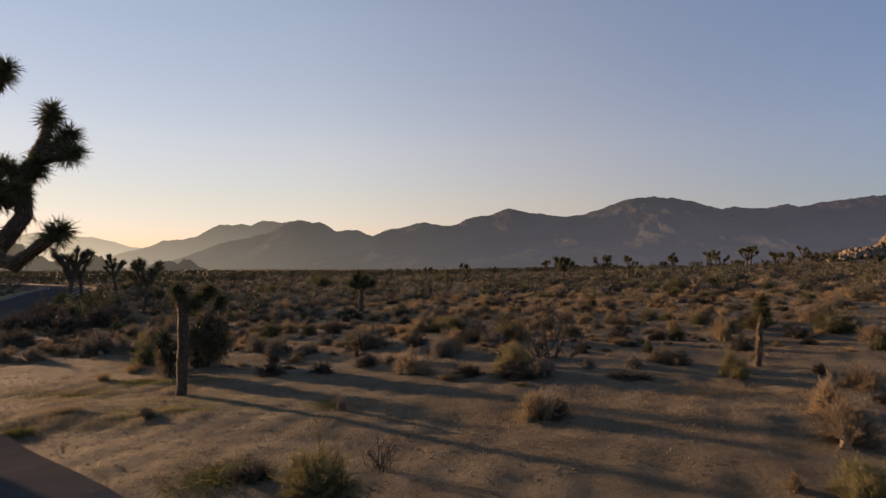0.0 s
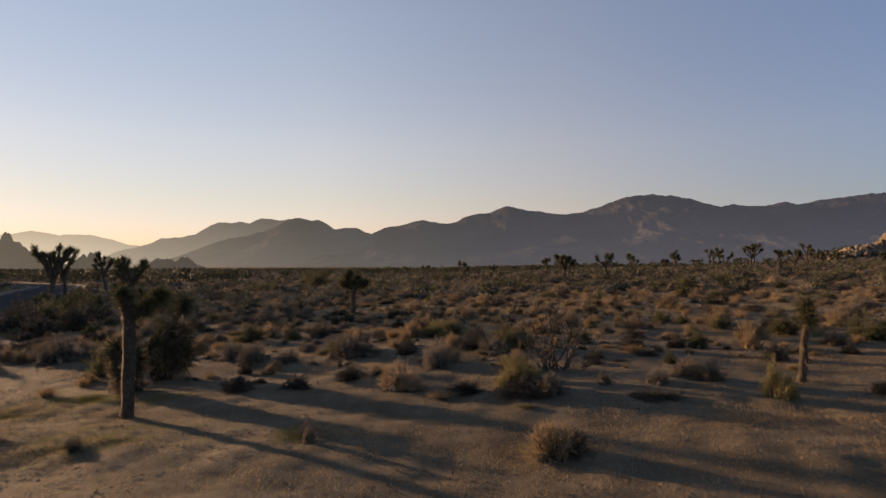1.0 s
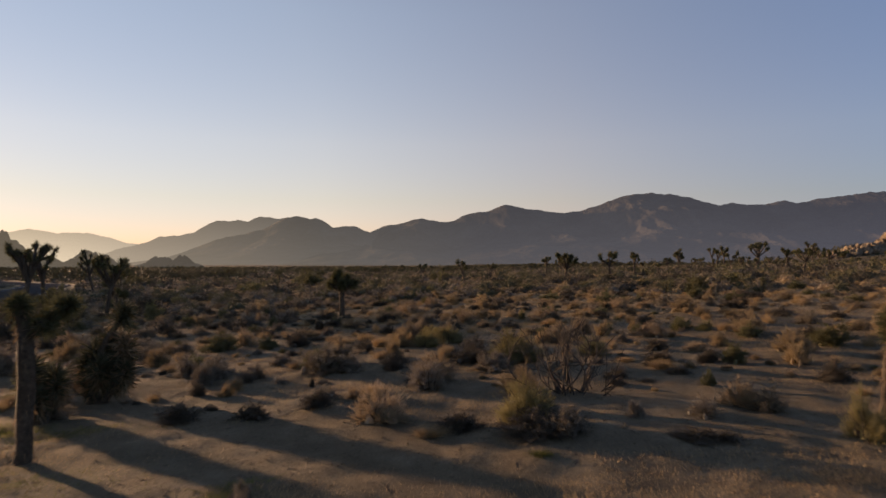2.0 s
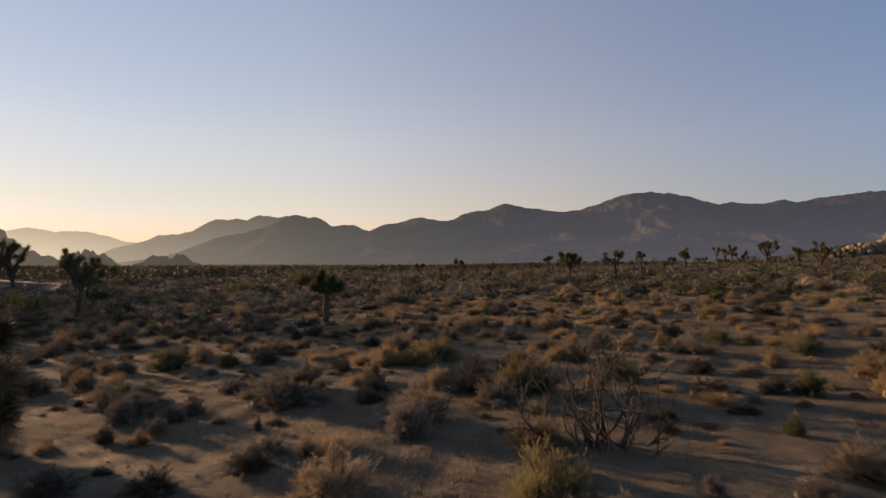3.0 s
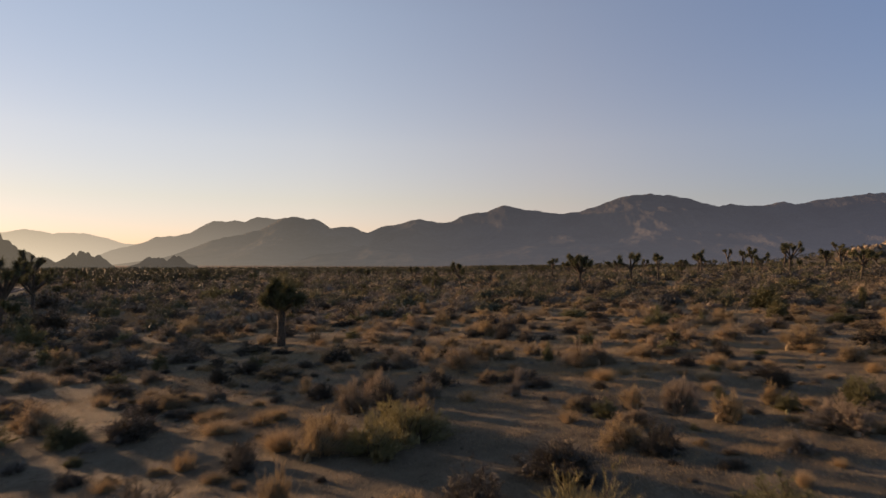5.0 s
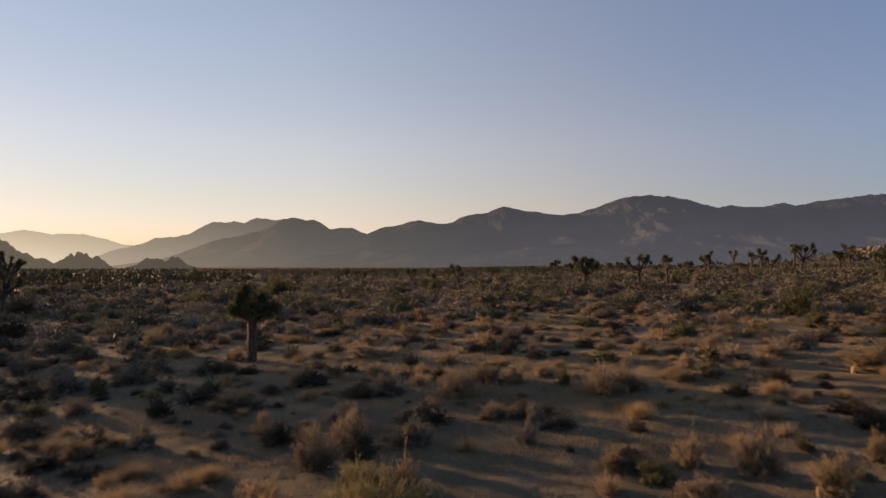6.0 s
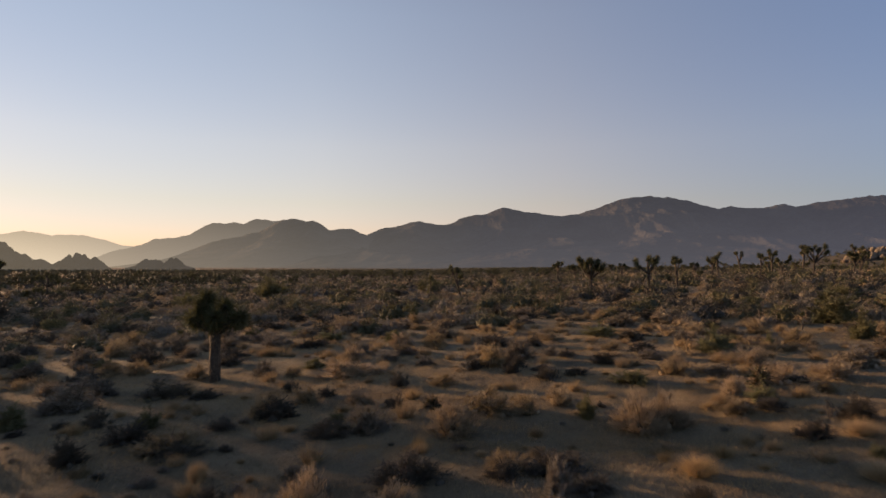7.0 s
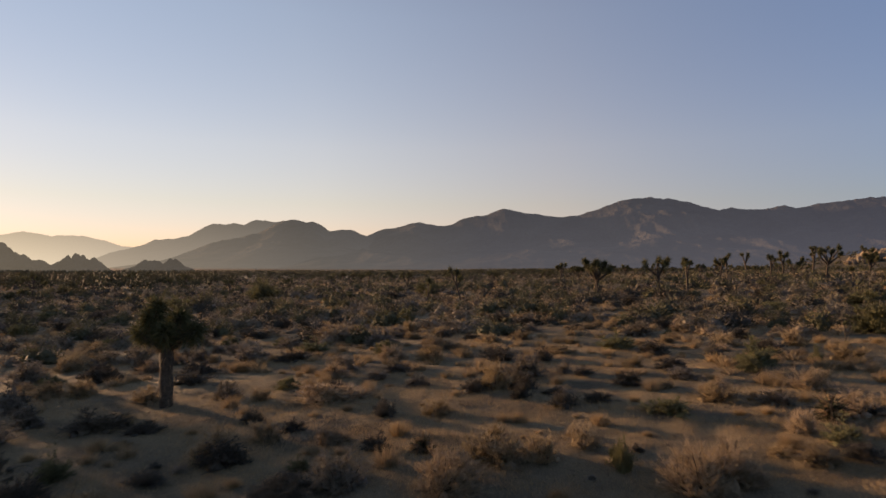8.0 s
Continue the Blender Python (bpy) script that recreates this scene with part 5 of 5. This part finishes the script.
def scatter(name, kind, rng, rings, label):
    pieces, facings = [], []
    kinds = [far_clump(np.random.default_rng(900 + i), kind, k) for i, k in enumerate((1150, 1150, 1150, 300, 300, 300, 75, 75, 75, 26, 26, 26, 9, 9, 9))]
    done = np.array(PLANTED)
    for r0, r1, count, wide, high, level in rings:
        r = np.sqrt(rng.uniform(r0 * r0, r1 * r1, count))
        a = rng.uniform(-0.86, 0.86, count)
        x, y = 0.7 + r * np.sin(a), 8 + r * np.cos(a)
        keep = ~on_road(x, y) & ~clearing(x, y)
        x, y = x[keep], y[keep]
        if r0 < 80:
            near = np.min(np.hypot(x[:, None] - done[None, :, 0], y[:, None] - done[None, :, 1]) - done[None, :, 2] * 0.8, 1)
            x, y = x[near > 0.15], y[near > 0.15]
        patch = 0.5 + 0.5 * np.sin(x * 0.21 + 1.3 * np.sin(y * 0.13)) * np.sin(y * 0.17 + 1.1 * np.sin(x * 0.11))
        keep = rng.random(len(x)) < 0.35 + 0.65 * patch
        x, y = x[keep], y[keep]
        z = ground_height(x, y)
        for i in range(len(x)):
            v, f, face = kinds[level * 3 + i % 3]
            s = rng.uniform(0.55, 1.35)
            t = rng.uniform(0, 6.28)
            c, q = math.cos(t) * wide * s, math.sin(t) * wide * s
            facings.append(np.stack([(face[:, 0] * c - face[:, 1] * q) / s, (face[:, 0] * q + face[:, 1] * c) / s, face[:, 2] * wide * wide / high], 1))
            pieces.append((np.stack([v[:, 0] * c - v[:, 1] * q + x[i], v[:, 0] * q + v[:, 1] * c + y[i], v[:, 2] * high * s * rng.uniform(0.8, 1.2) + z[i] - 0.01], 1), f))
    v, f = joined(pieces)
    return tagged(new(name, mesh_of(name, v, f, FAR_FOLIAGE[kind], normals=unit(np.concatenate(facings)))), label, "scrub", kind="stuff")


def thick_scrub(count):
    """The close, tall scrub between the road and the open sand."""
    rng = np.random.default_rng(79)
    for _ in range(count):
        x, y = rng.uniform(-24, -8.5), rng.uniform(23, 52)
        kind = str(rng.choice(["grey", "dark", "olive", "pink", "gold"], p=[0.4, 0.2, 0.08, 0.16, 0.16]))
        wide = rng.uniform(0.7, 1.7)
        if on_road(np.array(x), np.array(y)) or any(math.hypot(x - q[0], y - q[1]) < q[2] * 0.8 + wide * 0.35 for q in PLANTED):
            continue
        shrub(kind, round(x, 2), round(y, 2), wide, wide * rng.uniform(0.42, 0.6))


def more_shrubs(count):
    """Small plants between those set out above, and larger ones farther off."""
    rng = np.random.default_rng(76)
    for _ in range(count):
        r, a = math.sqrt(rng.uniform(11 ** 2, 52 ** 2)), rng.uniform(-0.72, 0.72)
        x, y = 0.7 + r * math.sin(a), 8 + r * math.cos(a)
        kind = str(rng.choice(["grey", "dark", "gold", "pink", "olive", "tan"], p=[0.24, 0.20, 0.19, 0.08, 0.10, 0.19]))
        near = y < 38 and -9 < x < 11
        wide = rng.uniform(0.15, 0.38) if kind == "tan" else rng.uniform(0.2, 0.55) if near else rng.uniform(0.7, 1.9)
        if on_road(np.array(x), np.array(y)) or clearing(np.array(x), np.array(y)) or any(math.hypot(x - q[0], y - q[1]) < q[2] + wide * 0.55 for q in PLANTED):
            continue
        shrub(kind, round(x, 2), round(y, 2), wide, wide * rng.uniform(0.4, 0.56) * (1.3 if kind == "tan" else 1.0))


thick_scrub(230)
more_shrubs(1100)
rng = np.random.default_rng(77)
scatter("scrub", "grey", rng, [(46, 80, 420, 1.75, 0.88, 1), (80, 130, 760, 1.9, 0.92, 2), (130, 300, 3600, 1.9, 0.8, 3), (300, 900, 5500, 3.0, 0.9, 4)], "grey-brown dry desert scrub over the flats")
scatter("scrub", "pink", rng, [(46, 80, 220, 1.6, 0.8, 1), (80, 130, 380, 1.7, 0.8, 2), (130, 300, 1500, 1.7, 0.7, 3)], "pale feathery desert scrub over the flats")
scatter("scrub", "gold", rng, [(46, 80, 700, 1.05, 0.52, 1), (80, 130, 1500, 1.2, 0.55, 2), (130, 300, 3000, 1.4, 0.55, 3)], "golden dry desert scrub over the flats")
scatter("scrub", "dark", rng, [(46, 80, 330, 2.0, 1.0, 1), (80, 130, 800, 2.0, 1.0, 2), (130, 300, 2600, 2.2, 1.05, 3), (300, 900, 5500, 3.2, 1.1, 4)], "dark low desert scrub over the flats")
scatter("scrub", "olive", rng, [(46, 80, 270, 2.1, 1.1, 1), (80, 130, 640, 2.3, 1.2, 2), (130, 300, 1500, 2.3, 1.15, 3), (300, 900, 6500, 3.8, 1.5, 4)], "olive-green desert scrub over the flats")
scatter("dry_grass", "tan", rng, [(12, 45, 700, 0.4, 0.30, 1), (36, 75, 2800, 0.55, 0.3, 2), (80, 130, 5500, 0.7, 0.34, 3), (130, 240, 4500, 1.1, 0.4, 3)], "golden dry grass between the shrubs")


def grass_carpet(count, seed):
    """Short dry grass in patches on the sand."""
    rng = np.random.default_rng(seed)
    x, y = rng.uniform(-22, 26, count), rng.uniform(7, 62, count)
    cover = np.sin(x * 0.55 + 1.7 * np.sin(y * 0.31)) * np.sin(y * 0.62 + 1.2 * np.sin(x * 0.37)) + 0.35 * np.sin(x * 2.3) * np.sin(y * 2.9)
    strip_of_grass = np.exp(-((y - 13.6 - 0.06 * x) / 0.5) ** 2) * (x > 2.5)
    bare = (y < 16.5) & (strip_of_grass < 0.4)
    meadow = np.clip((y - 29) / 8, 0, 1)
    keep = ((cover + 1.6 * strip_of_grass + 0.35 * meadow) > rng.uniform(0.0, 0.9, count)) & ~(bare & (rng.random(count) < 0.85)) & ~on_road(x, y)
    x, y = x[keep], y[keep]
    k = len(x)
    at = np.stack([x, y, ground_height(x, y) - 0.01], 1)
    way = unit(rng.normal(size=(k, 3)) * 0.45 + (0, 0, 0.8))
    v, f = blades(rng, at, way, rng.uniform(0.03, 0.11, k) * (1 + 0.5 * (y > 32)), 0.009)
    return tagged(new("short_grass", mesh_of("short_grass", v, f, FOLIAGE["tan"])), "short dry golden grass in patches on sand", "grass", kind="stuff")


grass_carpet(620000, 61)


def grass_patch(x, y, long, deep, count, seed, kind="tan", label="thin patch of short golden grass on sand"):
    """One thin patch of short golden grass and weeds, ragged at its edge."""
    rng = np.random.default_rng(seed)
    px, py = rng.normal(size=count) * long * 0.4, rng.normal(size=count) * deep * 0.4
    keep = np.sin(px * 2.1 + seed) + np.sin(py * 3.7 + px * 1.3) + np.sin(px * 5.3 - py * 4.1) > rng.uniform(-1.6, 1.2, count)
    px, py = px[keep] + x, py[keep] + y
    k = len(px)
    at = np.stack([px, py, ground_height(px, py) - 0.01], 1)
    v, f = blades(rng, at, unit(rng.normal(size=(k, 3)) * 0.5 + (0, 0, 0.8)), rng.uniform(0.02, 0.085, k), 0.007)
    tagged(new("short_grass", mesh_of("short_grass", v, f, FOLIAGE[kind])), label, "grass", kind="stuff")


grass_patch(5.0, 12.5, 5.6, 0.8, 4200, 400)
grass_patch(2.3, 11.6, 2.8, 0.8, 3000, 401)
grass_patch(4.7, 13.0, 4.5, 0.5, 3600, 402)
grass_patch(8.1, 15.8, 1.8, 0.9, 2500, 403)
grass_patch(-8.2, 12.3, 1.5, 1.0, 3000, 404)
grass_patch(-6.2, 12.7, 1.9, 0.8, 3000, 405)
grass_patch(-3.0, 8.8, 1.5, 1.0, 3500, 406)
grass_patch(6.7, 35.2, 2.8, 0.7, 4500, 407)
grass_patch(4.6, 41.5, 7.2, 1.3, 7000, 408)
grass_patch(1.2, 39.7, 3.8, 1.0, 4000, 409)
grass_patch(6.1, 31.3, 4.3, 0.9, 5000, 410)
grass_patch(7.3, 27.0, 4.6, 0.9, 5000, 411)
grass_patch(-0.1, 11.9, 2.9, 0.6, 2500, 412)
grass_patch(-6.0, 20.3, 2.1, 1.0, 2500, 413)
grass_patch(6.6, 33, 5.5, 2.4, 18000, 414)
grass_patch(4.8, 12.8, 5.5, 0.7, 9000, 415)
grass_patch(3.2, 35.2, 3.5, 1, 7000, 416)
grass_patch(-2, 38.2, 4.5, 1.5, 9000, 417)
grass_patch(-5.9, 24.9, 3.4, 1.4, 7000, 418)
grass_patch(-3.2, 22.6, 3, 0.8, 5000, 419)
grass_patch(-10.5, 16, 3.5, 1.6, 8000, 420)
grass_patch(0.5, 11, 9, 3, 12000, 421)
grass_patch(-1.9, 12.9, 1.6, 0.6, 3000, 422)
grass_patch(-7.5, 12, 4, 2, 7000, 423)
grass_patch(7.5, 10.5, 3, 2.5, 7000, 424)
grass_patch(3, 27.5, 4, 1, 6000, 425)
grass_patch(-1.5, 31, 4, 1.2, 7000, 426)
grass_patch(5.3, 33.6, 5.0, 1.0, 16000, 431)
grass_patch(3.4, 34.4, 3.0, 0.8, 9000, 432)
grass_patch(7.2, 34.0, 4.0, 0.9, 11000, 433)
grass_patch(2.2, 33.8, 3.0, 0.8, 9000, 434)
grass_patch(5.4, 35.6, 3.5, 0.8, 9000, 435)
grass_patch(8.5, 35.6, 3.0, 0.8, 8000, 436)
grass_patch(2.3, 37.9, 3.0, 0.8, 8000, 437)
grass_patch(4.7, 40.0, 3.0, 0.8, 7000, 438)
grass_patch(7.3, 38.3, 4.0, 0.9, 9000, 439)
grass_patch(-2.5, 36.2, 5.0, 1.0, 12000, 440)
grass_patch(-0.3, 37.4, 4.0, 0.9, 10000, 441)
grass_patch(-6.0, 39.7, 5.0, 1.0, 10000, 442)
grass_patch(0.5, 34.3, 3.0, 0.8, 8000, 443)
grass_patch(-2.0, 41.0, 4.0, 1.0, 9000, 444)
grass_patch(5.6, 25.9, 3.0, 0.8, 7000, 445)
grass_patch(4.3, 30.3, 4.0, 0.9, 8000, 446)
grass_patch(10.4, 29.5, 5.0, 0.9, 9000, 447)
grass_patch(-1.8, 32.6, 4.0, 0.9, 8000, 448)
grass_patch(-6.9, 39.6, 5.0, 1.0, 9000, 449)
grass_patch(-8.1, 16.6, 1.8, 0.8, 2750, 460, "weed", "thin patch of short green weeds on sand")
grass_patch(-6.6, 16.6, 1.9, 0.6, 2475, 461, "weed", "thin patch of short green weeds on sand")
grass_patch(-5.9, 12.6, 1.9, 0.9, 3850, 462, "weed", "thin patch of short green weeds on sand")
grass_patch(-8.3, 16.5, 2.9, 1.5, 4950, 463, "weed", "thin patch of short green weeds on sand")
grass_patch(-6.0, 13.8, 2.6, 1.4, 4400, 464, "weed", "thin patch of short green weeds on sand")
grass_patch(-9.6, 15.5, 3.0, 1.4, 4950, 465, "weed", "thin patch of short green weeds on sand")
grass_patch(-8.8, 17.0, 2.4, 0.9, 2750, 466, "weed", "thin patch of short green weeds on sand")
grass_patch(-10.6, 15.9, 3.0, 1.2, 3850, 467, "weed", "thin patch of short green weeds on sand")
grass_patch(-8.0, 15.2, 4.0, 2.5, 12000, 470)
grass_patch(-9.5, 13.0, 3.0, 2.5, 9000, 471)
grass_patch(-6.5, 13.0, 3.0, 1.6, 6000, 472, "weed", "thin patch of short green weeds on sand")
grass_patch(0.0, 38.6, 7.0, 2.2, 16000, 480)
grass_patch(5.5, 36.8, 6.0, 1.8, 14000, 481)
grass_patch(9.5, 38.0, 5.0, 2.0, 12000, 482)
grass_patch(-3.5, 43.5, 7.0, 2.5, 14000, 483)
grass_patch(3.5, 45.0, 8.0, 2.5, 16000, 484)
grass_patch(11.0, 43.5, 7.0, 2.5, 14000, 485)


def litter():
    """Fallen twigs and small clods on the sand."""
    rng = np.random.default_rng(62)
    k = 16000
    x, y = rng.uniform(-18, 20, k), rng.uniform(8, 48, k)
    at = np.stack([x, y, ground_height(x, y) + 0.006], 1)
    v, f = blades(rng, at, unit(np.stack([rng.normal(size=k), rng.normal(size=k), np.abs(rng.normal(size=k)) * 0.15], 1)), rng.uniform(0.05, 0.28, k), 0.009)
    tagged(new("twig_litter", mesh_of("twig_litter", v, f, STEM)), "fallen dry twigs strewn over the sand", "twigs", kind="stuff")
    k = 22000
    x, y = rng.uniform(-18, 20, k), rng.uniform(8, 44, k)
    keep = np.sin(x * 0.9 + np.sin(y * 0.7)) * np.sin(y * 0.8) > rng.uniform(-0.8, 0.6, k)
    x, y = x[keep], y[keep]
    k = len(x)
    s = rng.uniform(0.008, 0.032, (k, 1, 1)) * rng.uniform(0.6, 1.3, (k, 6, 1))
    corners = np.array([(1, 0, 0), (0, 1, 0), (-1, 0, 0), (0, -1, 0), (0, 0, 0.8), (0, 0, -0.8)])[None] * s + rng.normal(size=(k, 6, 3)) * 0.003
    v = (corners + np.stack([x, y, ground_height(x, y) + 0.003], 1)[:, None]).reshape(-1, 3)
    one = np.array([(0, 1, 4), (1, 2, 4), (2, 3, 4), (3, 0, 4), (1, 0, 5), (2, 1, 5), (3, 2, 5), (0, 3, 5)])
    f = (one[None] + 6 * np.arange(k)[:, None, None]).reshape(-1, 3)
    tagged(new("clods", mesh_of("clods", v, f, SAND, True)), "small clods and stones on the sand", "clods", kind="stuff")


litter()


# ---- the woodland, and far woods at the mountains' feet ----
copied_trees()


def far_woods():
    """Trees too far off to count: short trunks with ragged crowns."""
    rng = np.random.default_rng(55)
    pieces = []
    for k in range(5650):
        r = math.sqrt(rng.uniform(260 ** 2, 1100 ** 2)) if k < 5200 else math.sqrt(rng.uniform(150 ** 2, 330 ** 2))
        a = rng.uniform(-0.8, 0.75) if k < 5200 else rng.uniform(-0.68, -0.3)
        x, y = r * math.sin(a), r * math.cos(a)
        if on_road(x, y):
            continue
        z, high = float(ground_height(x, y)), rng.uniform(2.2, 4.2)
        pieces.append(tube([(x, y, z - 0.1), (x, y, z + high * 0.55), (x + rng.normal() * 0.3, y, z + high * 0.8)], [0.13, 0.1, 0.08], 3))
        k = 30
        p, d = dome(rng, k, 0.0, 0.5)
        p = p * (high * 0.75, high * 0.75, high * 0.62) + (x, y, z + high * 0.3)
        pieces.append(blades(rng, p, unit(d + rng.normal(size=(k, 3)) * 0.3), rng.uniform(0.5, 0.9, k), 0.42))
    v, f = joined(pieces)
    # the darker leaf puts shade into the colour of these trees
    return tagged(new("far_woods", mesh_of("far_woods", v, f, YUCCA_AND_SHADED_LEAF)), "far woodland of Joshua trees on the flats, shade painted in", "woodland", kind="stuff")


far_woods()
